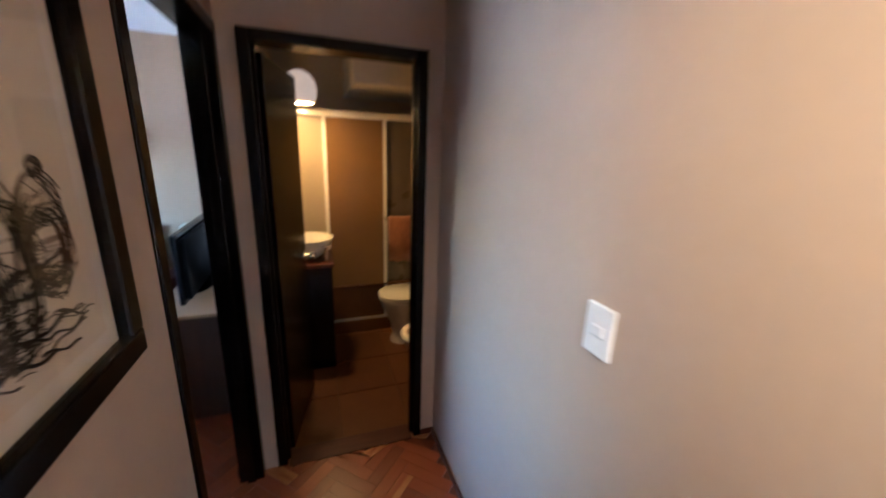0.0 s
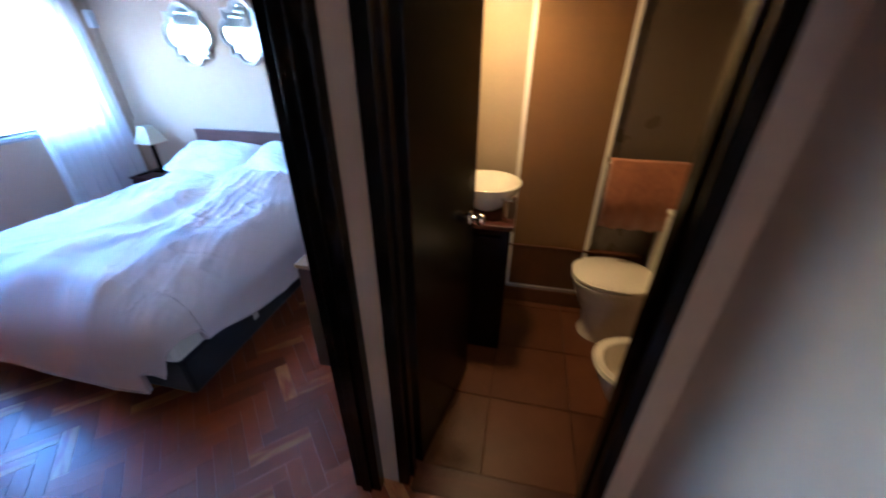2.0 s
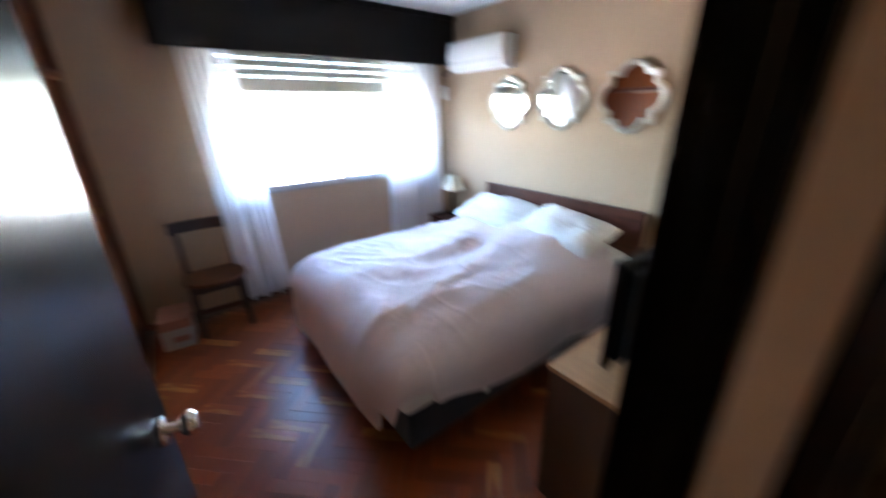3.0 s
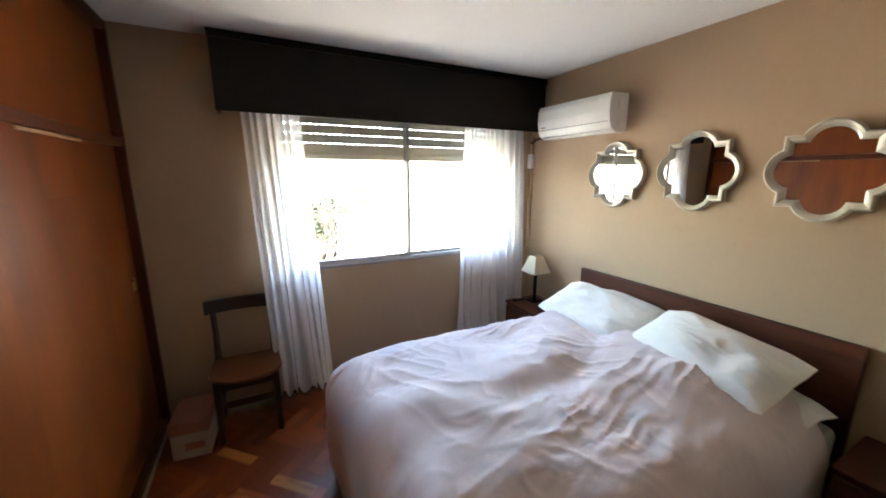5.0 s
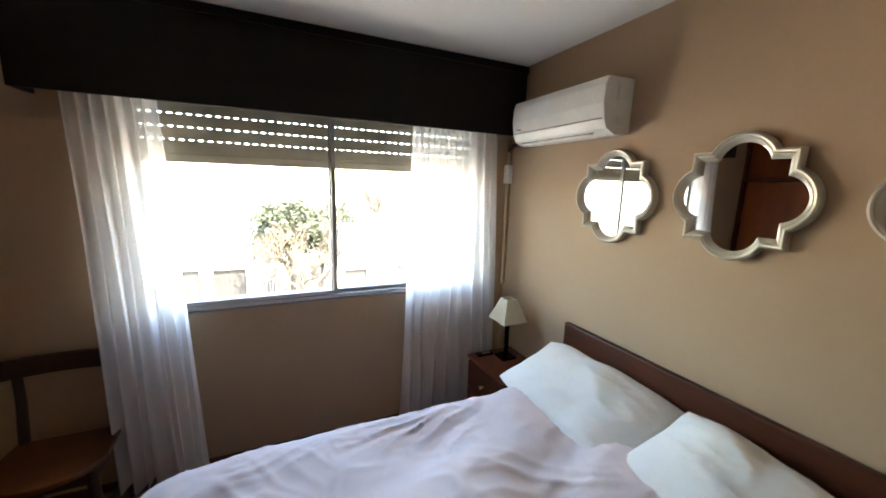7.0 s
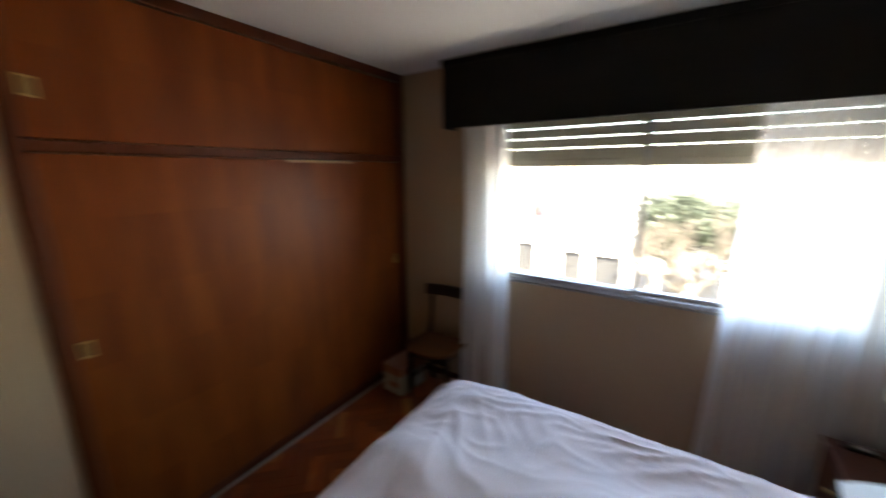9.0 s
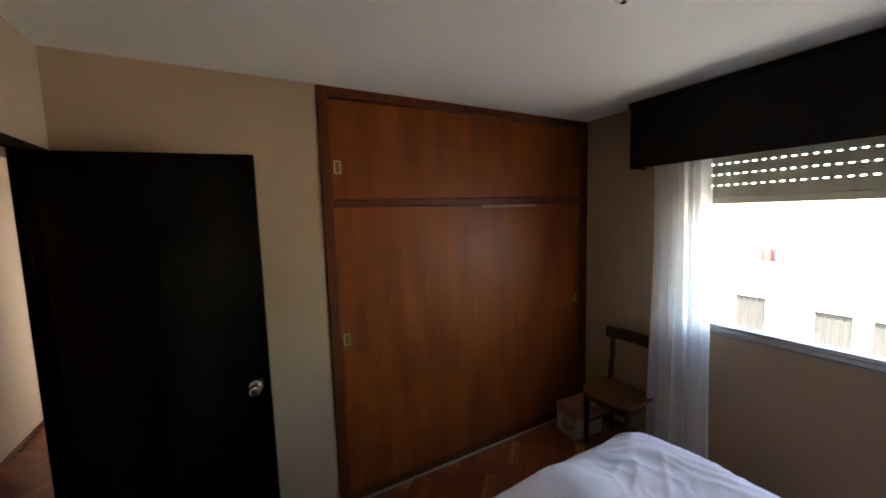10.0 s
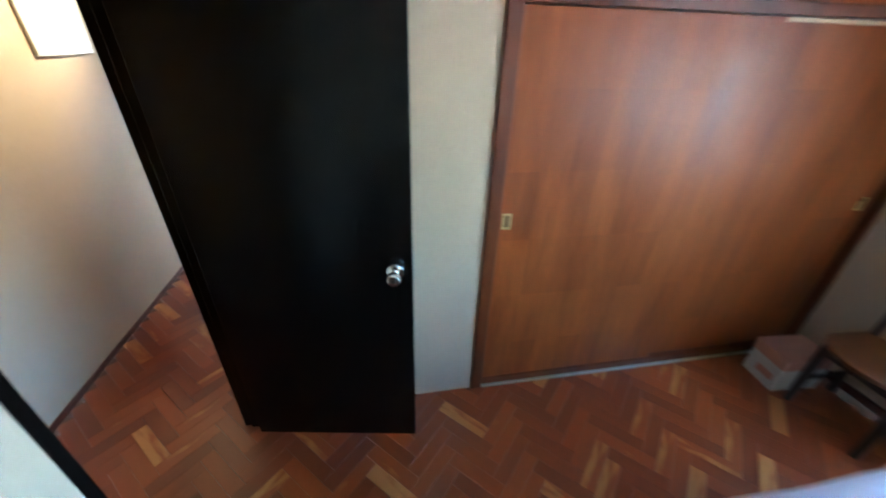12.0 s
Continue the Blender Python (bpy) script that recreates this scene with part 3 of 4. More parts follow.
    part("hem", tube(rim[::2], 0.0065, None, 6), DUVET, ob, "stitched mauve hem", True)


duvet()


def pillow(label, at, turn, tilt, roll=0.0, w=0.70, d=0.46, h=0.075, seed=0.0):
    n, m = 56, 40
    bm = bmesh.new()
    sides = []
    for s in (1, -1):
        rows = []
        for j in range(m + 1):
            row = []
            for i in range(n + 1):
                u, v = 2 * i / n - 1, 2 * j / m - 1
                rim = max(0.0, (1 - abs(u) ** 2.6) * (1 - abs(v) ** 2.2)) ** 0.60
                x, y = u * w / 2 * (1 - 0.02 * (1 - v * v)), v * d / 2 * (0.90 + 0.10 * (1 - u ** 4) + 0.03 * noise.noise(Vector((u * 2.5, seed, 3))))
                p = Vector((u * 2.0 + seed, v * 1.6, s * 2))
                cre = (1 - abs(noise.noise(Vector((u * 2.2 + v * 2.0 + seed, u * 1.1 - v * 2.8, s))))) ** 6
                cre2 = (1 - abs(noise.noise(Vector((u * 4.6 - v * 3.0, u * 3 + v * 3 + seed, s))))) ** 8
                z = s * (h * rim * (1 + 0.30 * noise.noise(p)) + 0.008 * cre * rim + 0.004 * cre2 * rim)
                z += 0.026 * noise.noise(Vector((u * 1.5, v * 1.3 + seed, 6))) + 0.02 * u * u * v * noise.noise(Vector((seed, 2, 1)))
                row.append(bm.verts.new((x, y, z)))
            rows.append(row)
        sides.append(rows)
        for a, b in zip(rows, rows[1:]):
            for i in range(n):
                bm.faces.new((a[i], a[i + 1], b[i + 1], b[i]))
    bmesh.ops.remove_doubles(bm, verts=bm.verts, dist=0.0008)
    ob = part("pillow", bm, PILLOW, None, "", True)
    ob.matrix_world = pose(*at, tilt, roll, turn)
    tagged(ob, label, "pillow", "pillows on the bed")


pillow("white cotton pillow slumped against the headboard near the window", (-2.385, 3.425, 0.715), 3, 20, 0, 0.76, 0.44, 0.092, 1.3)
pillow("white cotton pillow with crumpled end by the headboard", (-1.665, 3.405, 0.722), -4, 20, 3, 0.72, 0.46, 0.098, 5.7)
pillow("white cotton under-pillow peeping out near the headboard", (-1.53, 3.44, 0.600), -8, 6, 5, 0.62, 0.42, 0.04, 8.1)


def quatrefoil(inset=0.0, steps=18):
    """Four round lobes with square corners between them; inset keeps an even width all round."""
    centre, lobe, corner = 0.116, 0.1165 - inset, 0.169 - inset
    half = math.acos((corner - centre) / lobe)
    pts = []
    for k in range(4):
        a = k * math.pi / 2
        c, s = math.cos(a), math.sin(a)
        arc = [(centre + lobe * math.cos(b), lobe * math.sin(b)) for b in [-half + 2 * half * i / steps for i in range(steps + 1)]]
        for x, y in arc + [(corner, corner)]:
            pts.append((x * c - y * s, x * s + y * c))
    return pts


def wall_mirror(x, z):
    ob = thing("wall_mirror", "quatrefoil wall mirror in a champagne-silver moulded frame", "mirror", (x, YN - 0.002, z), 0, "three mirrors over the bed")
    bm = bmesh.new()
    # moulding from the outside edge to the glass: inset, height off the wall
    prof = [(0.0, 0.0), (0.0, 0.026), (0.003, 0.032), (0.008, 0.035), (0.014, 0.033), (0.017, 0.028), (0.019, 0.029), (0.024, 0.026), (0.030, 0.015), (0.034, 0.012), (0.036, 0.006)]
    n = len(quatrefoil())
    rings = [[bm.verts.new((p[0], -h, p[1])) for p in quatrefoil(k)] for k, h in prof]
    for a, b in zip(rings, rings[1:]):
        for i in range(n):
            bm.faces.new((a[i], a[(i + 1) % n], b[(i + 1) % n], b[i]))
    part("frame", bm, FRAMESILVER, ob, "champagne-silver moulded frame", True)
    bm = bmesh.new()
    bm.faces.new([bm.verts.new((p[0], -0.008, p[1])) for p in quatrefoil(0.0345)])
    part("glass", bm, MIRROR, ob, "mirror glass")


for x, z in ((-2.537, 1.643), (-1.992, 1.661), (-1.430, 1.656)):
    wall_mirror(x, z)


def air_conditioner():
    ob = thing("air_conditioner", "white split air conditioner mounted high on the wall", "air conditioner", (-3.205, YN - 0.001, 1.938))
    w = 0.710
    prof = [(0.0, 0.0), (-0.10, -0.008), (-0.155, 0.018), (-0.172, 0.055), (-0.184, 0.13), (-0.180, 0.21), (-0.165, 0.248), (0.0, 0.252)]
    bm = bmesh.new()
    a = [bm.verts.new((0, y, z)) for y, z in prof]
    b = [bm.verts.new((w, y, z)) for y, z in prof]
    bm.faces.new(a)
    bm.faces.new(b[::-1])
    for i in range(len(prof)):
        j = (i + 1) % len(prof)
        bm.faces.new((a[i], b[i], b[j], a[j]))
    bmesh.ops.bevel(bm, geom=bm.edges[:], offset=0.006, segments=2, profile=0.5, affect="EDGES")
    part("casing", bm, PLASTIC, ob, "", True)
    bm = cuboid(0.03, w - 0.09, -0.006, 0.0, -0.022, 0.022, 0.002)
    shaped(bm, pose(0.0, -0.130, 0.006, -58, 0, 0))
    part("air_flap", bm, PLASTIC, ob, "closed louvre flap")
    part("seam", cuboid(0.012, w - 0.012, -0.1795, -0.170, 0.060, 0.064), GREYPLASTIC, ob)
    part("badge", cuboid(0.045, 0.085, -0.1825, -0.172, 0.078, 0.086, 0.001), GREYPLASTIC, ob, "small grey badge bar")
    part("side_grip", cuboid(w - 0.004, w + 0.006, -0.10, -0.05, 0.14, 0.22, 0.004), PLASTIC, ob)
    part("side_clip", cuboid(w - 0.004, w + 0.008, -0.10, -0.06, 0.03, 0.07, 0.004), PLASTIC, ob)


air_conditioner()
_t = thing("conduit_pipe", "beige cable duct running down beside the curtain", "pipe")
part("duct", cuboid(-3.475, -3.445, YN - 0.026, YN - 0.002, 0.95, 2.0, 0.004), WALL, _t)
part("junction_box", cuboid(-3.480, -3.425, YN - 0.045, YN - 0.003, 1.70, 1.83, 0.006), PLASTIC, _t, "small white junction box")
part("bend", tube([(-3.46, YN - 0.02, 1.93), (-3.40, YN - 0.025, 1.955), (-3.30, YN - 0.03, 1.965), (-3.19, YN - 0.03, 1.955)], 0.014), DRESSERWOOD, _t)
_t = thing("blind_strap_winder", "white shutter strap and winder box on the wall", "winder")
part("strap", cuboid(XW + 0.001, XW + 0.004, 3.575, 3.595, 0.95, 2.02), CARDWHITE, _t)
part("winder_box", cuboid(XW + 0.001, XW + 0.025, 3.560, 3.610, 0.80, 0.97, 0.004), PLASTIC, _t)


def nightstand(label, x0, x1, y0, top):
    ob = thing("nightstand", label, "nightstand", group="nightstands")
    y1 = YN - 0.015
    part("body", cuboid(x0 + 0.008, x1 - 0.008, y0 + 0.018, y1, 0.06, top - 0.02, 0.003), HEADWOOD, ob)
    part("tabletop", cuboid(x0, x1, y0, y1, top - 0.02, top, 0.004), HEADWOOD, ob)
    for k in range(2):
        h = (top - 0.10) / 2
        d = part("drawer_front", cuboid(x0 + 0.016, x1 - 0.016, y0 + 0.002, y0 + 0.018, 0.07 + k * h, 0.064 + (k + 1) * h, 0.003), HEADWOOD, ob)
        part("drawer_knob", shaped(lathe([(0, 0), (0.006, 0), (0.006, 0.012), (0.013, 0.018), (0.011, 0.026), (0, 0.027)], 16), pose((x0 + x1) / 2, y0 + 0.002, 0.07 + (k + 0.5) * h, 90)), BRASS, d, "", True)
    for x in (x0 + 0.03, x1 - 0.03):
        for y in (y0 + 0.05, y1 - 0.04):
            part("leg", cuboid(x - 0.018, x + 0.018, y - 0.018, y + 0.018, 0, 0.06, 0.002), HEADWOOD, ob)


nightstand("dark mahogany nightstand between bed and window", -3.31, -2.86, 3.325, 0.507)
nightstand("dark mahogany nightstand beside the dresser end of the bed", -1.13, -0.72, 3.30, 0.507)


def table_lamp(label, x, y, z):
    ob = thing("table_lamp", label, "lamp", (x, y, z), 0, "bedside lamps")
    part("foot", cuboid(-0.055, 0.055, -0.055, 0.055, 0, 0.016, 0.004), BLACKWOOD, ob)
    part("stem", cuboid(-0.012, 0.012, -0.012, 0.012, 0.016, 0.30, 0.003), BLACKWOOD, ob)
    bm = bmesh.new()
    lo, hi, t = 0.094, 0.040, 0.004
    rings = [[bm.verts.new((sx * r, sy * r, h)) for sx, sy in ((-1, -1), (1, -1), (1, 1), (-1, 1))] for r, h in ((lo, 0.275), (hi, 0.425), (hi - t, 0.425), (lo - t, 0.275))]
    for a, b in zip(rings, rings[1:] + rings[:1]):
        for i in range(4):
            bm.faces.new((a[i], a[(i + 1) % 4], b[(i + 1) % 4], b[i]))
    part("shade", bm, SHADE, ob, "cream square tapered fabric shade")
    part("harp", tube([(-hi, 0, 0.41), (0, 0, 0.412), (hi, 0, 0.41)], 0.003), BRASS, ob)


table_lamp("small lamp with cream tapered shade on the window-side nightstand", -3.17, 3.55, 0.507)
table_lamp("small lamp with cream tapered shade on the door-side nightstand", -0.93, 3.50, 0.507)
_t = thing("remote_control", "small black remote control on the nightstand", "remote control")
part("body", cuboid(-3.27, -3.23, 3.37, 3.49, 0.507, 0.523, 0.004), BLACKGLOSS, _t)
part("buttons", cuboid(-3.262, -3.238, 3.41, 3.47, 0.523, 0.525, 0.001), GREYPLASTIC, _t)


def curtain(label, ya0, ya1, yb0, yb1, ztop, zbot, folds, seed, ahead=0.0):
    """Gathered voile: narrow and even at the rail, looser at the hem."""
    n, m = 20 * folds, 60
    bm = bmesh.new()
    rows = []
    for j in range(m + 1):
        v = j / m
        z = ztop + (zbot - ztop) * v
        row = []
        for i in range(n + 1):
            u = i / n
            y = (ya0 + u * (ya1 - ya0)) * (1 - v) + (yb0 + u * (yb1 - yb0)) * v
            ph = 2 * math.pi * folds * (u + 0.11 * noise.noise(Vector((u * 4, v * 0.9, seed))) + 0.02 * noise.noise(Vector((u * 11, v * 1.6, seed + 9))))
            amp = (0.015 + 0.020 * v) * (1 + 0.9 * noise.noise(Vector((u * 6, v * 1.5, seed + 3))))
            x = -3.405 + ahead * v ** 1.3 + amp * math.sin(ph) + 0.02 * v * noise.noise(Vector((u * 2, v * 2, seed + 5)))
            y += 0.010 * math.sin(ph * 0.5 + v * 2) * v
            zz = z + (0.012 * math.sin(ph * 0.5) * v if j == m else 0)
            row.append(bm.verts.new((x, y, zz)))
        rows.append(row)
    for a, b in zip(rows, rows[1:]):
        for i in range(n):
            bm.faces.new((a[i], a[i + 1], b[i + 1], b[i]))
    ob = thing("curtain", label, "curtain", group="window curtains")
    part("cloth", bm, VOILE, ob, "", True)
    bm = cuboid(-3.425, -3.385, ya0, ya1, ztop - 0.004, ztop + 0.03, 0.004)
    part("heading_tape", bm, VOILE, ob)


curtain("sheer white voile curtain gathered beside the chair", 1.315, 1.66, 1.365, 1.765, 2.04, 0.115, 7, 1.0, 0.11)
curtain("sheer white voile curtain gathered beside the nightstand", 2.93, 3.53, 2.845, 3.60, 2.04, 0.06, 9, 7.0)


def chair():
    ob = thing("wooden_chair", "old brown wooden chair with round-fronted seat and curved back", "chair", (-3.19, 1.205, 0), 90)
    # local: front is -y
    seat = [(-0.19, 0.17), (0.19, 0.17), (0.205, -0.05)]
    seat += [(0.205 * math.cos(a), -0.05 - 0.15 * math.sin(a)) for a in [math.pi * k / 12 for k in range(1, 12)]]
    seat += [(-0.205, -0.05)]
    part("seat", prism(seat, 0.425, 0.45, 0.006), CHAIRSEAT, ob, "round-fronted wooden seat")
    for sx in (-1, 1):
        part("front_leg", tube([(sx * 0.165, -0.10, 0), (sx * 0.160, -0.10, 0.425)], [0.018, 0.023]), CHAIRWOOD, ob)
        part("back_leg", tube([(sx * 0.175, 0.215, 0), (sx * 0.165, 0.165, 0.43), (sx * 0.165, 0.195, 0.64), (sx * 0.175, 0.215, 0.80)], [0.017, 0.021, 0.019, 0.018]), CHAIRWOOD, ob)
        part("apron", cuboid(sx * 0.165 - 0.008, sx * 0.165 + 0.008, -0.10, 0.16, 0.36, 0.425, 0.002), CHAIRWOOD, ob)
        part("stretcher", tube([(sx * 0.165, -0.10, 0.16), (sx * 0.172, 0.195, 0.16)], 0.010), CHAIRWOOD, ob)
    part("front_apron", cuboid(-0.15, 0.15, -0.112, -0.096, 0.355, 0.425, 0.002), CHAIRWOOD, ob)
    bm = bmesh.new()
    n, rows = 14, []
    for i in range(n + 1):
        u = 2 * i / n - 1
        x, y = 0.215 * u, 0.226 - 0.040 * u * u
        rows.append([bm.verts.new((x, y + o, z)) for o, z in ((-0.011, 0.755), (0.011, 0.755), (0.014, 0.84), (-0.008, 0.84))])
    for a, b in zip(rows, rows[1:]):
        for i in range(4):
            bm.faces.new((a[i], a[(i + 1) % 4], b[(i + 1) % 4], b[i]))
    bm.faces.new(rows[0])
    bm.faces.new(rows[-1])
    part("top_rail", bm, CHAIRWOOD, ob, "", True)


chair()


def carton():
    ob = thing("cardboard_box", "pink and white cardboard box on the floor beside the chair", "box", (-3.185, 0.895, 0), -4)
    part("body", cuboid(-0.142, 0.142, -0.097, 0.097, 0, 0.160, 0.003), CARDWHITE, ob, "white lower carton with printed strip")
    part("lid", cuboid(-0.146, 0.146, -0.101, 0.101, 0.160, 0.232, 0.004), CARD, ob, "pink cardboard lid")
    part("label", cuboid(0.1425, 0.144, -0.03, 0.07, 0.055, 0.10), CARD, ob, "reddish printed bar")


carton()


def dresser():
    ob = thing("low_dresser", "low brown wooden cabinet with pale top beside the doorway", "cabinet")
    x0, x1, y0, y1, top = -0.778, -0.315, 2.055, 3.10, 0.68
    part("side_panel", cuboid(x0 + 0.01, x1, y0 + 0.006, y0 + 0.024, 0.0, top - 0.022, 0.002), DRESSERWOOD, ob)
    part("side_panel", cuboid(x0 + 0.01, x1, y1 - 0.024, y1 - 0.006, 0.0, top - 0.022, 0.002), DRESSERWOOD, ob)
    part("back_panel", cuboid(x1 - 0.012, x1, y0 + 0.024, y1 - 0.024, 0.04, top - 0.022), DRESSERWOOD, ob)
    part("top", cuboid(x0, x1, y0, y1, top - 0.022, top, 0.003), LIGHTWOOD, ob)
    part("plinth", cuboid(x0 + 0.03, x1 - 0.012, y0 + 0.024, y1 - 0.024, 0, 0.05), DRESSERWOOD, ob)
    for k in range(3):
        h = (top - 0.022 - 0.055) / 3
        z = 0.055 + k * h
        d = part("drawer_front", cuboid(x0 + 0.002, x0 + 0.020, y0 + 0.026, y1 - 0.026, z, z + h - 0.006, 0.002), DRESSERWOOD, ob)
        part("drawer_handle", cuboid(x0 - 0.016, x0 + 0.002, 2.42, 2.60, z + h - 0.06, z + h - 0.05, 0.003), CHROME, d)


dresser()


def television():
    ob = thing("television", "black flat television standing on the low cabinet", "television", (-0.640, 2.620, 0.68), 91.5)
    part("stand", prism([(0.22 * math.cos(a), 0.09 * math.sin(a)) for a in [2 * math.pi * k / 28 for k in range(28)]], 0, 0.010, 0.003), BLACKGLOSS, ob, "", True)
    part("casing", cuboid(-0.44, 0.44, -0.014, 0.016, 0.012, 0.435, 0.007), BLACKGLOSS, ob, "glossy black casing")
    part("back_cover", cuboid(-0.40, 0.40, -0.040, -0.014, 0.03, 0.40, 0.012), TVBACK, ob, "matt black back cover")
    part("screen", cuboid(-0.425, 0.425, 0.0162, 0.0178, 0.03, 0.422), BLACKGLOSS, ob, "dark switched-off screen")


television()


def ceiling_light():
    ob = thing("ceiling_light", "square glass ceiling light with chrome fixings", "ceiling light", (-1.91, 2.21, H), 9.6)
    part("base_plate", cuboid(-0.10, 0.10, -0.10, 0.10, -0.03, -0.002, 0.004), PLASTIC, ob)
    p = part("glass_plate", cuboid(-0.19, 0.19, -0.19, 0.19, -0.062, -0.054, 0.003), FROSTWHITE, ob, "frosted glass plate with clear rim")
    part("inner_glass", cuboid(-0.15, 0.15, -0.14, 0.14, -0.053, -0.044, 0.003), PLASTIC, ob)
    for sx in (-1, 1):
        for sy in (-1, 1):
            part("fixing", lathe([(0, -0.074), (0.010, -0.072), (0.012, -0.063), (0.006, -0.062), (0.006, -0.02), (0, -0.02)], 14, None, (sx * 0.165, sy * 0.165, 0)), CHROME, ob, "", True)
    for s in (-1, 1):
        part("arm", tube([(s * 0.165, s * 0.165, -0.024), (0, 0, -0.020)], 0.005), CHROME, ob)
        part("arm", tube([(s * 0.165, -s * 0.165, -0.024), (0, 0, -0.020)], 0.005), CHROME, ob)


FROSTWHITE = glass_material("frosted_lamp_glass", (0.85, 0.88, 0.87), 0.15, 0.2)
ceiling_light()


# ---- hall things ----
def light_switch():
    ob = thing("light_switch", "white plastic light switch plate on the hall wall", "light switch", (XR, 0.412, 1.245))
    part("plate", cuboid(-0.011, 0.0, -0.040, 0.040, -0.060, 0.060, 0.003), PLASTIC, ob)
    part("rocker", shaped(cuboid(-0.003, 0.003, -0.017, 0.017, -0.011, 0.013, 0.002), pose(-0.0125, 0, 0, 0, 3, 0)), PLASTIC, ob)
    part("rocker_slot", cuboid(-0.0122, -0.010, -0.018, 0.018, -0.0145, -0.0115), GREYPLASTIC, ob)


light_switch()


def framed_picture():
    y1, z0, w, h = 0.545, 1.268, 0.66, 0.86
    ob = thing("framed_drawing", "charcoal sketch in a wide mount and dark wooden frame", "picture", (XL, y1, z0))
    f = 0.042
    for a in ((-w, 0, 0, f), (-w, 0, h - f, h), (-w, -w + f, f, h - f), (-f, 0, f, h - f)):
        part("frame_bar", cuboid(0.002, 0.030, a[0], a[1], a[2], a[3], 0.004), BLACKWOOD, ob)
    part("mount", cuboid(0.004, 0.010, -w + f, -f, f, h - f), MOUNT, ob, "cream mount card")
    part("paper", cuboid(0.0105, 0.012, -w + 0.072, -0.072, 0.072, h - 0.072), PAPER, ob, "cream drawing paper")
    rng = random.Random(4)

    def stroke(pts, r):
        return tube([(0.0125 + 0.0004, y, z) for y, z in pts], r, None, 6)
    # a loose still life of rounded pots and a cloth, drawn as charcoal strokes
    bm = bmesh.new()
    pots = ((-0.148, 0.235, 0.048, 0.078), (-0.150, 0.225, 0.034, 0.045), (-0.232, 0.215, 0.052, 0.105), (-0.262, 0.19, 0.036, 0.07), (-0.34, 0.240, 0.060, 0.12), (-0.145, 0.318, 0.010, 0.010), (-0.225, 0.33, 0.014, 0.012), (-0.44, 0.23, 0.06, 0.10))
    for cy, cz, ry, rz in pots:
        for rep in range(8):
            o, w0 = rng.uniform(-0.005, 0.005), rng.uniform(0, 6.3)
            pts = [(min(cy + o + (ry + o) * math.cos(a), -0.08), cz + (rz + o) * math.sin(a)) for a in [w0 + 2 * math.pi * k / 26 * rng.uniform(0.5, 0.95) for k in range(27)]]
            join(stroke(sorted(pts, key=lambda q: q[1]) if rep == 4 else pts[:2] + [((a[0] + b[0]) / 2, (a[1] + b[1]) / 2) for a, b in zip(pts[2:], pts[3:])], rng.uniform(0.0005, 0.0012)), bm)
        for k in range(9):
            a0 = rng.uniform(0, 6.3)
            pts = [(min(cy + ry * 0.8 * math.cos(a0 + 0.12 * i), -0.08), cz + rz * (0.55 + 0.03 * k) * math.sin(a0 + 0.12 * i)) for i in range(9)]
            join(stroke(pts, rng.uniform(0.0004, 0.0012)), bm)
    for k in range(70):
        y, z = rng.uniform(-0.46, -0.15), rng.uniform(0.10, 0.20)
        a = rng.uniform(-0.5, 0.35)
        pts = [(min(y + 0.009 * i * math.cos(a), -0.082), z + 0.009 * i * math.sin(a) + 0.003 * math.sin(i)) for i in range(rng.randint(4, 10))]
        join(stroke(pts, rng.uniform(0.0005, 0.0024)), bm)
    part("charcoal_lines", bm, INK, ob, "dark charcoal strokes")
    p = part("glazing", cuboid(0.0165, 0.0185, -w + f, -f, f, h - f), PANE2, ob, "reflective picture glass")
    p.visible_shadow = False


framed_picture()
_t = thing("fuse_box", "white plastic fuse box cover on the hall wall", "fuse box", (XR, -0.53, 1.565))
part("cover", cuboid(-0.016, -0.001, -0.213, 0.213, 0, 0.30, 0.006, None, 3), PLASTIC, _t, "", True)
for y, z in ((-0.19, 0.025), (0.19, 0.14)):
    part("screw", shaped(lathe([(0, 0), (0.005, 0), (0.004, 0.002), (0, 0.0025)], 12), pose(-0.016, y, z, 0, -90)), GREYPLASTIC, _t)

# ---- bathroom ----
setting("threshold", cuboid(BL + 0.05, BR - 0.05, YB - 0.02, YB + 0.10, -0.01, 0.004, 0.003), HEADWOOD, "dark worn wooden threshold of the bathroom", "threshold")


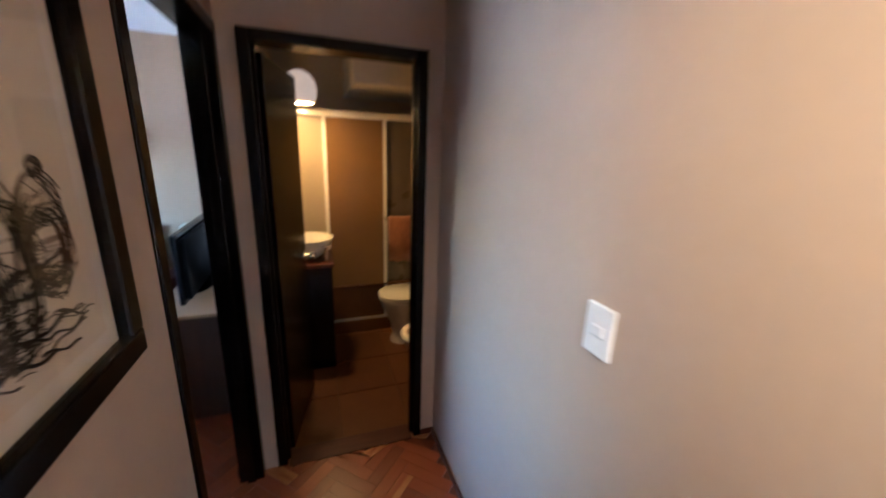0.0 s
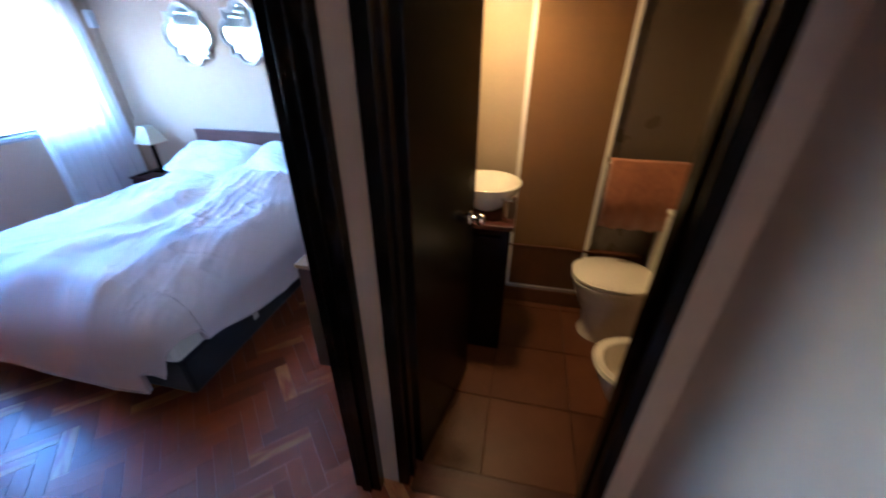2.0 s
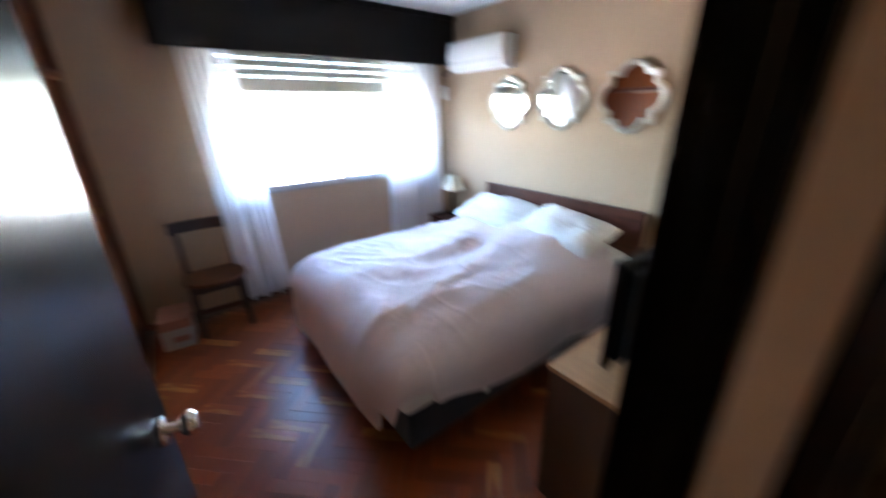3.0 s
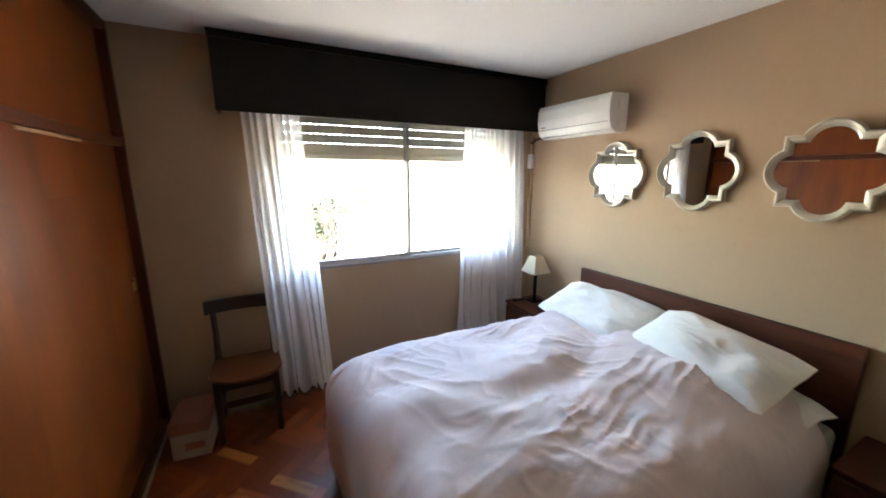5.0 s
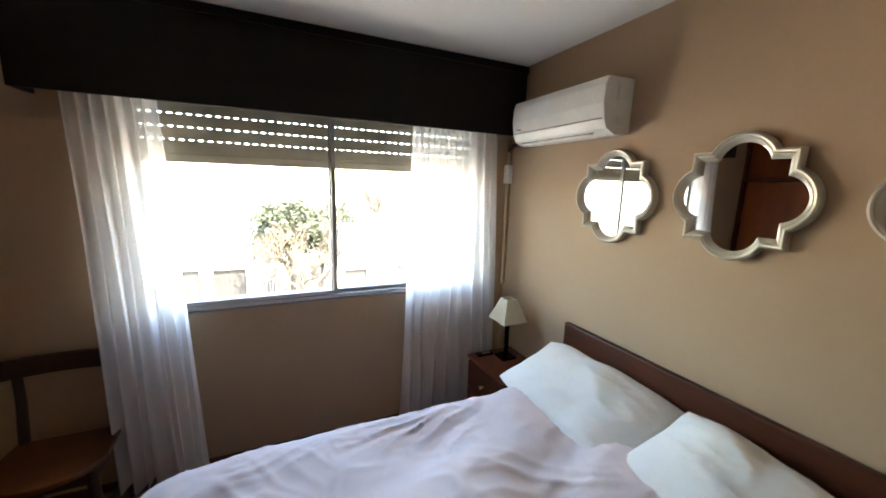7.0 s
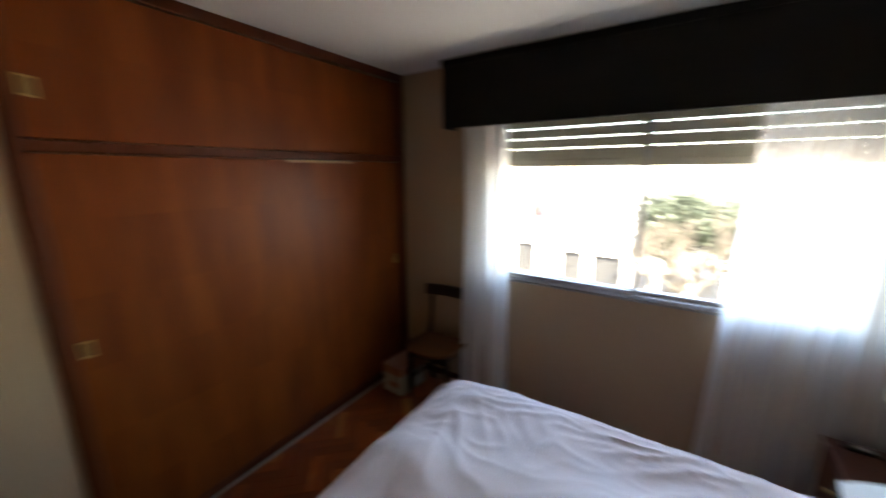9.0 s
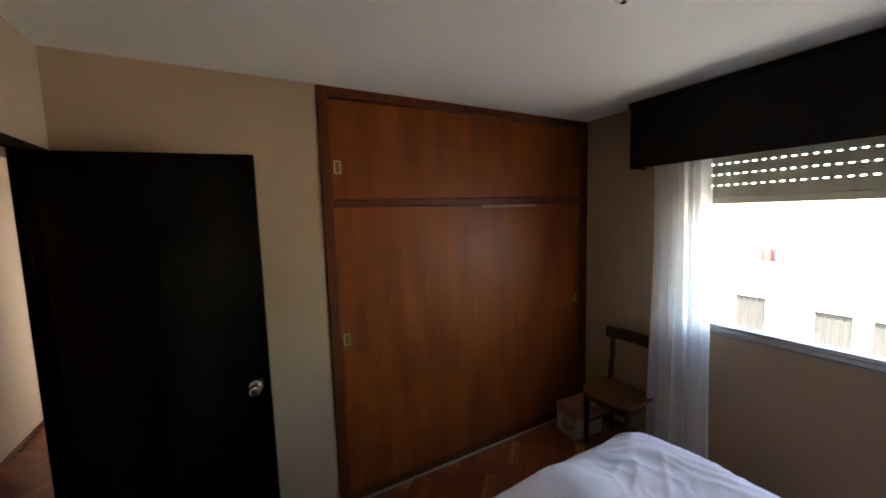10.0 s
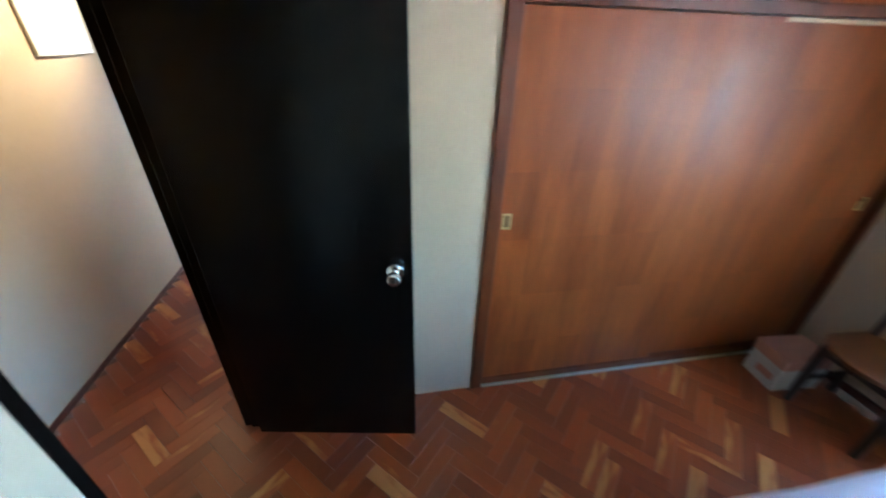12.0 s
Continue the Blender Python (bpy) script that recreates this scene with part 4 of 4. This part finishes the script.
def washstand():
    ob = thing("vanity_cabinet", "black-stained vanity cabinet in the bathroom", "vanity")
    part("body", cuboid(XL + 0.032, 0.222, 2.40, 2.80, 0.0, 0.80, 0.004), BLACKWOOD, ob)
    part("cabinet_door", cuboid(-0.10, 0.18, 2.387, 2.40, 0.08, 0.76, 0.003), BLACKWOOD, ob)
    part("counter", cuboid(XL + 0.031, 0.237, 2.385, 2.80, 0.80, 0.825, 0.004), HEADWOOD, ob, "dark wooden counter")
    s = thing("wash_basin", "white vessel wash basin on the vanity counter", "basin", (0.075, 2.62, 0.825))
    part("bowl", lathe([(0, 0), (0.075, 0), (0.10, 0.02), (0.165, 0.11), (0.178, 0.148), (0.170, 0.150), (0.150, 0.110), (0.08, 0.03), (0, 0.022)], 40), CERAMIC, s, "", True)
    part("drain", lathe([(0, 0.024), (0.018, 0.024), (0.018, 0.028), (0, 0.028)], 16), CHROME, s)
    f = thing("basin_tap", "small chrome tap beside the wash basin", "tap", (0.185, 2.455, 0.825))
    part("tap_body", tube([(0, 0, 0), (0, 0, 0.10)], 0.014), CHROME, f, "", True)
    part("spout", tube([(0, 0, 0.09), (-0.03, 0.05, 0.11), (-0.05, 0.09, 0.10)], 0.009), CHROME, f, "", True)
    part("lever", cuboid(-0.01, 0.03, -0.008, 0.008, 0.10, 0.112, 0.003), CHROME, f)


washstand()


def oval(cx, cy, a_front, a_back, b, n=36):
    pts = []
    for k in range(n):
        t = 2 * math.pi * k / n
        c, s = math.cos(t), math.sin(t)
        a = a_front if c < 0 else a_back
        pts.append((cx + a * (abs(c) ** 0.85) * (1 if c > 0 else -1), cy + b * (abs(s) ** 0.85) * (1 if s > 0 else -1)))
    return pts


def loft(rings, bm=None, cap=True):
    b = bmesh.new()
    vs = [[b.verts.new((x, y, z)) for x, y in pts] for pts, z in rings]
    n = len(vs[0])
    for p, q in zip(vs, vs[1:]):
        for i in range(n):
            b.faces.new((p[i], p[(i + 1) % n], q[(i + 1) % n], q[i]))
    if cap:
        b.faces.new(vs[0])
        b.faces.new(vs[-1])
    return join(b, bm)


def toilet():
    y = 2.70
    ob = thing("toilet", "white ceramic toilet with closed lid and cistern", "toilet")
    part("bowl", loft([(oval(0.89, y, 0.19, 0.22, 0.13), 0.0), (oval(0.89, y, 0.17, 0.22, 0.115), 0.06), (oval(0.86, y, 0.165, 0.25, 0.13), 0.18), (oval(0.85, y, 0.20, 0.26, 0.155), 0.28), (oval(0.85, y, 0.228, 0.26, 0.172), 0.345), (oval(0.85, y, 0.232, 0.26, 0.175), 0.378), (oval(0.85, y, 0.23, 0.26, 0.172), 0.39)]), CERAMIC, ob, "", True)
    part("seat", loft([(oval(0.85, y, 0.236, 0.20, 0.176), 0.396), (oval(0.85, y, 0.247, 0.20, 0.184), 0.401), (oval(0.85, y, 0.247, 0.20, 0.184), 0.412), (oval(0.85, y, 0.236, 0.20, 0.176), 0.417)]), CERAMIC, ob, "", True)
    part("lid", loft([(oval(0.85, y, 0.236, 0.21, 0.176), 0.423), (oval(0.85, y, 0.250, 0.21, 0.186), 0.428), (oval(0.85, y, 0.250, 0.21, 0.186), 0.438), (oval(0.85, y, 0.232, 0.20, 0.172), 0.447)]), CERAMIC, ob, "closed white lid", True)
    part("cistern", cuboid(1.045, 1.278, y - 0.19, y + 0.19, 0.40, 0.80, 0.02, None, 3), CERAMIC, ob, "", True)
    part("cistern_lid", cuboid(1.035, 1.279, y - 0.20, y + 0.20, 0.802, 0.83, 0.008), CERAMIC, ob)
    part("flush_button", lathe([(0, 0.83), (0.022, 0.83), (0.022, 0.837), (0, 0.838)], 20, None, (1.17, y, 0)), CHROME, ob)


def bidet():
    y = 2.04
    ob = thing("bidet", "white ceramic bidet beside the toilet", "bidet")
    part("bowl", loft([(oval(0.91, y, 0.12, 0.22, 0.11), 0.0), (oval(0.90, y, 0.12, 0.24, 0.10), 0.10), (oval(0.885, y, 0.20, 0.28, 0.15), 0.28), (oval(0.885, y, 0.245, 0.30, 0.178), 0.385), (oval(0.885, y, 0.235, 0.29, 0.168), 0.40), (oval(0.885, y, 0.20, 0.20, 0.135), 0.395), (oval(0.885, y, 0.16, 0.16, 0.105), 0.30), (oval(0.885, y, 0.06, 0.06, 0.05), 0.25)]), CERAMIC, ob, "", True)
    part("tap", tube([(1.12, y, 0.395), (1.12, y, 0.45), (1.07, y, 0.46)], 0.012), CHROME, ob, "", True)


toilet()
bidet()


def shower():
    ob = thing("shower_screen", "framed shower screen with tan and grey sliding panels", "shower screen")
    y = 2.915
    part("kerb", cuboid(XL + 0.032, 1.278, y - 0.012, y + 0.09, 0, 0.115, 0.006), BATHTILE, ob, "tiled shower kerb")
    part("shower_tray", cuboid(XL + 0.032, 1.278, y + 0.09, 3.70, 0, 0.08, 0.006), BATHTILE, ob, "brown tiled shower tray")
    part("panel_bottom_rail", cuboid(XL + 0.032, 1.278, y + 0.004, y + 0.036, 0.435, 0.45, 0.003), BATHTILE, ob)
    part("lower_panel", cuboid(XL + 0.034, 1.276, y + 0.010, y + 0.016, 0.135, 0.435), BATHTILE, ob, "brown lower panel")
    part("bottom_track", cuboid(XL + 0.032, 1.278, y - 0.006, y + 0.045, 0.115, 0.135, 0.003), ALU, ob)
    part("head_rail", cuboid(XL + 0.032, 1.278, y - 0.010, y + 0.050, 1.845, 1.895, 0.004), CERAMIC, ob)
    for x0, x1, dy, m in ((XL + 0.034, 0.24, 0.030, FROSTCREAM), (0.212, 0.715, 0.006, FROST), (0.687, 1.275, 0.030, FROSTGREY)):
        f = part("panel_stile", cuboid(x0, x0 + 0.028, y + dy, y + dy + 0.014, 0.135, 1.845, 0.002), CERAMIC, ob)
        part("panel_stile", cuboid(x1 - 0.028, x1, y + dy, y + dy + 0.014, 0.135, 1.845, 0.002), CERAMIC, ob)
        part("panel", cuboid(x0 + 0.028, x1 - 0.028, y + dy + 0.004, y + dy + 0.009, 0.45, 1.845), m, f, "acrylic panel")
    part("towel_bar", tube([(0.68, y - 0.100, 1.055), (1.20, y - 0.100, 1.055)], 0.008), CHROME, ob, "", True)
    for x in (0.70, 1.18):
        part("bar_bracket", tube([(x, y - 0.100, 1.055), (x, y + 0.012, 1.055)], 0.006), CHROME, ob, "", True)


shower()


def towel():
    bm = bmesh.new()
    n, prof = 40, [(-0.030, -0.37), (-0.029, -0.18), (-0.024, -0.02), (-0.014, 0.012), (0.0, 0.020), (0.014, 0.012), (0.022, -0.02), (0.024, -0.14), (0.024, -0.22)]
    rows = []
    for i in range(n + 1):
        x = 0.705 + 0.44 * i / n
        rip = 0.002 * math.sin(i * 0.5) + 0.005 * noise.noise(Vector((x * 9, 1, 2)))
        rows.append([bm.verts.new((x + 0.004 * math.sin(k), 2.815 + y + rip, 1.058 + z + (0.006 * math.sin(i * 0.7) if k == 0 else 0))) for k, (y, z) in enumerate(prof)])
    for a, b in zip(rows, rows[1:]):
        for k in range(len(prof) - 1):
            bm.faces.new((a[k], a[k + 1], b[k + 1], b[k]))
    ob = part("towel", bm, TOWEL, None, "", True)
    m = ob.modifiers.new("thick", "SOLIDIFY")
    m.thickness = 0.010
    tagged(ob, "orange-brown terry towel hung over the shower bar", "towel")


towel()
_t = thing("bathroom_wall_lamp", "lit opal glass wall lamp over the wash basin", "wall lamp", (XL + 0.03, 2.58, 2.00))
part("wall_plate", cuboid(0, 0.015, -0.06, 0.06, -0.05, 0.05, 0.004), CHROME, _t)
part("arm", tube([(0.01, 0, 0), (0.09, 0, 0.03), (0.20, 0, 0.085)], 0.009), CHROME, _t, "", True)
part("opal_shade", lathe([(0.085, -0.10), (0.105, -0.06), (0.11, -0.01), (0.10, 0.04), (0.07, 0.08), (0.03, 0.10), (0, 0.10)], 32, None, (0.235, 0, -0.005)), OPAL, _t, "glowing opal glass shade open below", True)


# ---- the street outside, one storey down ----
GZ = -4.3
setting("ground", cuboid(-900, 900, -900, 900, GZ - 0.5, GZ - 0.14), ASPHALT, "asphalt street and ground to the horizon", "ground")
setting("pavement", cuboid(-18.0, -15.2, -40, 60, GZ - 0.14, GZ, 0.02), PAVE, "stone pavement in front of the houses", "pavement")
setting("pavement_near", cuboid(-7.5, XW - T - 0.6, -40, 60, GZ - 0.14, GZ, 0.02), PAVE, "stone pavement below the window", "pavement")
setting("building_wall", cuboid(XW - T - 0.06, XW - T - 0.001, -10, -0.3, GZ - 0.1, 3.2), PLASTER, "plastered outer wall of this building", "wall")


def street_house(name, label, y0, y1, top, doors, windows=()):
    ob = thing(name, label, "house", group="houses across the street")
    x = -18.0
    spans = sorted([(a, b, GZ, z) for a, b, z in doors] + [(a, b, lo, hi) for a, b, lo, hi in windows])
    bm, at = bmesh.new(), y0
    for a, b, lo, hi in spans:
        if a > at:
            cuboid(x - 0.3, x, at, a, GZ, top, 0, bm)
        cuboid(x - 0.3, x, a, b, hi, top, 0, bm)
        if lo > GZ:
            cuboid(x - 0.3, x, a, b, GZ, lo, 0, bm)
        at = b
    cuboid(x - 0.3, x, at, y1, GZ, top, 0, bm)
    part("front_wall", bm, PLASTER, ob)
    part("side_wall", cuboid(x - 9, x - 0.3, y0, y0 + 0.25, GZ, top), PLASTER, ob)
    part("side_wall", cuboid(x - 9, x - 0.3, y1 - 0.25, y1, GZ, top), PLASTER, ob)
    part("roof", cuboid(x - 9, x - 0.3, y0 + 0.25, y1 - 0.25, top - 0.35, top - 0.2), PAVE, ob)
    part("cornice", cuboid(x - 0.05, x + 0.16, y0 - 0.05, y1 + 0.05, top - 0.16, top - 0.02, 0.02), PLASTER, ob)
    part("parapet", cuboid(x - 0.28, x + 0.04, y0, y1, top, top + 0.10, 0.01), PLASTER, ob)
    for a, b, z in doors:
        d = part("door", cuboid(x - 0.16, x - 0.12, a + 0.03, b - 0.03, GZ, z - 0.03), GREYDOOR, ob, "grey slatted street door")
        bm = bmesh.new()
        n = max(3, int((b - a) / 0.16))
        for k in range(n):
            yy = a + 0.06 + (b - a - 0.12) * k / (n - 1)
            cuboid(x - 0.12, x - 0.09, yy - 0.025, yy + 0.025, GZ + 0.1, z - 0.1, 0, bm)
        part("door_slats", bm, GREYDOOR, d)
        part("door_surround", cuboid(x - 0.01, x + 0.05, a - 0.14, b + 0.14, z, z + 0.14, 0.01), PLASTER, ob)
    for a, b, lo, hi in windows:
        w = part("window", cuboid(x - 0.20, x - 0.16, a, b, lo, hi), GREYDOOR, ob)
        for k in range(5):
            yy = a + (b - a) * (k + 0.5) / 5
            part("window_bar", tube([(x - 0.10, yy, lo), (x - 0.10, yy, hi)], 0.02, None, 6), IRON, w)
        part("window_sill", cuboid(x - 0.05, x + 0.12, a - 0.1, b + 0.1, lo - 0.1, lo, 0.01), PLASTER, w)
    return ob


street_house("street_house", "white rendered house with cornice and barred window", -12.0, -2.25, -0.52, ((-7.2, -6.1, -1.9),), ((-4.05, -3.05, -3.2, -1.77),))
street_house("street_house", "low white rendered wall with grey street doors", -2.25, 1.05, -1.45, ((-1.735, -0.80, -1.96), (-0.38, 0.85, -2.0)))
street_house("street_house", "low white rendered house with arched entrance", 4.75, 16.0, -0.30, ((4.85, 5.95, -2.35), (7.4, 8.6, -2.3), (10.5, 11.5, -2.3)))


def garden_fence():
    ob = thing("garden_fence", "dark slatted garden fence between white rendered pillars", "fence")
    posts = (1.22, 2.10, 3.35, 4.55)
    for y in posts:
        part("pillar", cuboid(-17.95, -17.65, y - 0.15, y + 0.15, GZ, -2.15, 0.02), PLASTER, ob)
    for p, q in zip(posts, posts[1:]):
        n = int((q - p - 0.3) / 0.10)
        for k in range(n):
            y = p + 0.15 + (q - p - 0.3) * (k + 0.5) / n
            part("slat", cuboid(-17.84, -17.80, y - 0.036, y + 0.036, GZ + 0.05, -2.38, 0.004), GREYDOOR, ob)
        for z in (GZ + 0.3, -2.55):
            part("rail", cuboid(-17.80, -17.76, p + 0.15, q - 0.15, z - 0.03, z + 0.03, 0.004), GREYDOOR, ob)


garden_fence()
_t = thing("street_house", "pale rendered building far beyond the street", "house", group="houses across the street")
part("wall", cuboid(-46, -38, 6, 24, GZ, 1.5), PLASTER, _t)
part("roof", cuboid(-46.3, -37.7, 5.7, 24.3, 1.5, 1.8), PAVE, _t)
for k in range(5):
    part("window", cuboid(-37.99, -37.95, 7.5 + 3.2 * k, 8.7 + 3.2 * k, -1.4, 0.1), GREYDOOR, _t)
_t = thing("roof_tank", "red water tank on a white house roof", "tank")
part("tank", lathe([(0, 0), (0.17, 0), (0.18, 0.05), (0.18, 0.72), (0.15, 0.78), (0, 0.80)], 20, None, (-18.9, -3.40, -0.74)), TERRACOTTA, _t, "", True)
_t = thing("roof_tank", "dark water tank on a white house roof", "tank")
part("tank", lathe([(0, 0), (0.17, 0), (0.18, 0.05), (0.18, 0.70), (0.14, 0.79), (0, 0.82)], 20, None, (-18.9, -3.03, -0.74)), BLUETANK, _t, "", True)
_t = thing("iron_arch", "black iron arch over a street gate", "arch")
part("arch", tube([(-17.9, 4.83 + 0.57 * (1 - math.cos(a)), -2.32 + 0.57 * math.sin(a)) for a in [math.pi * k / 16 for k in range(17)]], 0.035, None, 8), IRON, _t)


def bare_tree(name, label, at, height, seed, leafy):
    """A tapered trunk that forks again and again, with twigs and, on the evergreen, many small leaves."""
    rng = random.Random(seed)
    ob = thing(name, label, "tree", at)
    wood, twigs, leaves = bmesh.new(), bmesh.new(), bmesh.new()

    def grow(p, way, length, radius, depth):
        bend = [p]
        for k in range(3):
            way = (way + Vector((rng.uniform(-0.2, 0.2), rng.uniform(-0.2, 0.2), rng.uniform(-0.04, 0.14)))).normalized()
            bend.append(bend[-1] + way * length / 3)
        tube(bend, [radius, radius * 0.88, radius * 0.76, radius * 0.62], wood if depth < 3 else twigs, 6 if depth < 3 else 4)
        if leafy and depth >= 2:
            for q in bend[1:]:
                for _ in range(12):
                    o = q + Vector((rng.gauss(0, 0.30), rng.gauss(0, 0.30), rng.gauss(0, 0.28)))
                    a, b = Vector((rng.gauss(0, 1), rng.gauss(0, 1), rng.gauss(0, 1))).normalized(), Vector((rng.gauss(0, 1), rng.gauss(0, 1), rng.gauss(0, 1))).normalized()
                    s = rng.uniform(0.08, 0.17)
                    v = [leaves.verts.new(o + x) for x in (a * s, b * s * 0.45, -a * s, -b * s * 0.45)]
                    leaves.faces.new(v)
        if depth < (5 if leafy else 6):
            for k in range(3 if depth < 4 else 2):
                side = Vector((rng.uniform(-1, 1), rng.uniform(-1, 1), rng.uniform(0.0, 0.8))).normalized()
                grow(bend[-1] if k else bend[2], (way * 0.75 + side * 0.75).normalized(), length * rng.uniform(0.62, 0.82), radius * 0.66, depth + 1)
    grow(Vector((0, 0, 0)), Vector((0, 0, 1)), height * 0.30, height * 0.026, 0)
    part("trunk", wood, BARK, ob)
    part("twigs", twigs, BARK, ob)
    if leafy:
        part("crown", leaves, LEAF, ob, "dark green leaves")


bare_tree("bare_tree", "bare pale branching tree before the garden fence", (-16.6, 2.0, GZ), 4.6, 3, False)
bare_tree("bare_tree", "bare pale tree with many twigs before the garden fence", (-16.8, 3.3, GZ), 4.9, 11, False)
bare_tree("evergreen_tree", "dark evergreen tree behind the garden fence", (-19.6, 2.6, GZ), 5.5, 8, True)
bare_tree("evergreen_tree", "dark evergreen tree with uneven crown in the garden", (-19.9, 3.9, GZ), 5.6, 5, True)
bare_tree("bare_tree", "distant bare tree beyond the houses", (-30.0, 10.2, GZ), 7.4, 21, False)
for k, z in enumerate((-1.15, -1.38)):
    _t = thing("overhead_cable", "thin dark cable along the street front", "cable")
    part("cable", tube([(-9.0, -14 + 3 * i, z - 0.25 * math.sin(math.pi * i / 14)) for i in range(15)], 0.012, None, 5), IRON, _t)


# ---- bathroom floor tiles and parquet blocks ----
TS = 0.40
bm = cuboid(-TS / 2 + 0.002, TS / 2 - 0.002, -TS / 2 + 0.002, TS / 2 - 0.002, -0.008, 0.0, 0.0015, None, 1)
tile_mesh = mesh_of("tile", bm, BATHTILE)
for i in range(6):
    for j in range(8):
        x, y = XL + TS * (i + 0.5), YB + 0.10 + TS * (j + 0.5)
        if x < 1.40 and y < 3.80:
            ob = new("tile", tile_mesh)
            ob.parent = bath_floor
            ob.matrix_world = pose(x, y, 0)

PW, PN = 0.066, 4
PL = PW * PN


def block(bm=None):
    return cuboid(-PL / 2 + 0.0004, PL / 2 - 0.0004, -PW / 2 + 0.0004, PW / 2 - 0.0004, -0.012, 0.0, 0.0007, bm, 1)


block_mesh = mesh_of("parquet_block", block(), PARQUET)
near, rest = [], []
c45 = math.sqrt(0.5)
for a in range(-110, 110):
    for b in range(-110, 110):
        k = (a - b) % (2 * PN)
        if k == 0:
            u, v, turn = (a + PN / 2) * PW, (b + 0.5) * PW, 45.0
        elif k == 2 * PN - 1:
            u, v, turn = (a + 0.5) * PW, (b + PN / 2) * PW, 135.0
        else:
            continue
        x, y = c45 * (u - v) - 0.4, c45 * (u + v) + 1.0
        inside = (XW < x < XE and 0.62 < y < YN) or (XE <= x < XR and -2.55 < y < YB + 0.15) or (XE <= x < XL and y < DN)
        if not inside:
            continue
        (near if ((-2.6 < x < 0.65 and 0.70 < y < 1.62) or (XL < x and y > 0.35)) and not (x > XL - 0.1 and y > 1.42) else rest).append((x, y, turn))
near.sort(key=lambda q: (q[0] + 0.6) ** 2 + (q[1] - 1.1) ** 2)
rest += near[300:]
for x, y, turn in near[:300]:
    ob = new("parquet_block", block_mesh)
    ob.parent = floor
    ob.matrix_world = pose(x, y, random.uniform(-0.0004, 0.0), 0, 0, turn)
me0 = bpy.data.meshes.new("block_shape")
b0 = block()
b0.to_mesh(me0)
b0.free()
co = np.empty(len(me0.vertices) * 3)
me0.vertices.foreach_get("co", co)
co = co.reshape(-1, 3)
polys = [tuple(p.vertices) for p in me0.polygons]
bpy.data.meshes.remove(me0)
for lay in (45.0, 135.0):
    # blocks of one direction share an object turned that way, so that the grain follows them
    verts, faces = [], []
    c, s = math.cos(radians(lay)), math.sin(radians(lay))
    for x, y, turn in rest:
        if turn == lay:
            base, u, v = len(verts), c * x + s * y, c * y - s * x
            # blocks are cut straight at the bathroom's threshold
            for p in co:
                wx, wy = c * (u + p[0]) - s * (v + p[1]), s * (u + p[0]) + c * (v + p[1])
                if wx > XL:
                    wy = min(wy, YB + 0.019)
                verts.append((c * wx + s * wy, c * wy - s * wx, p[2]))
            faces += [tuple(base + i for i in p) for p in polys]
    me = bpy.data.meshes.new("parquet_field")
    me.from_pydata(verts, [], faces)
    me.materials.append(PARQUET)
    ob = new("parquet_field", me)
    ob.parent = floor
    ob.matrix_world = pose(0, 0, 0, 0, 0, lay)
    tagged(ob, "", "", "", "stuff")
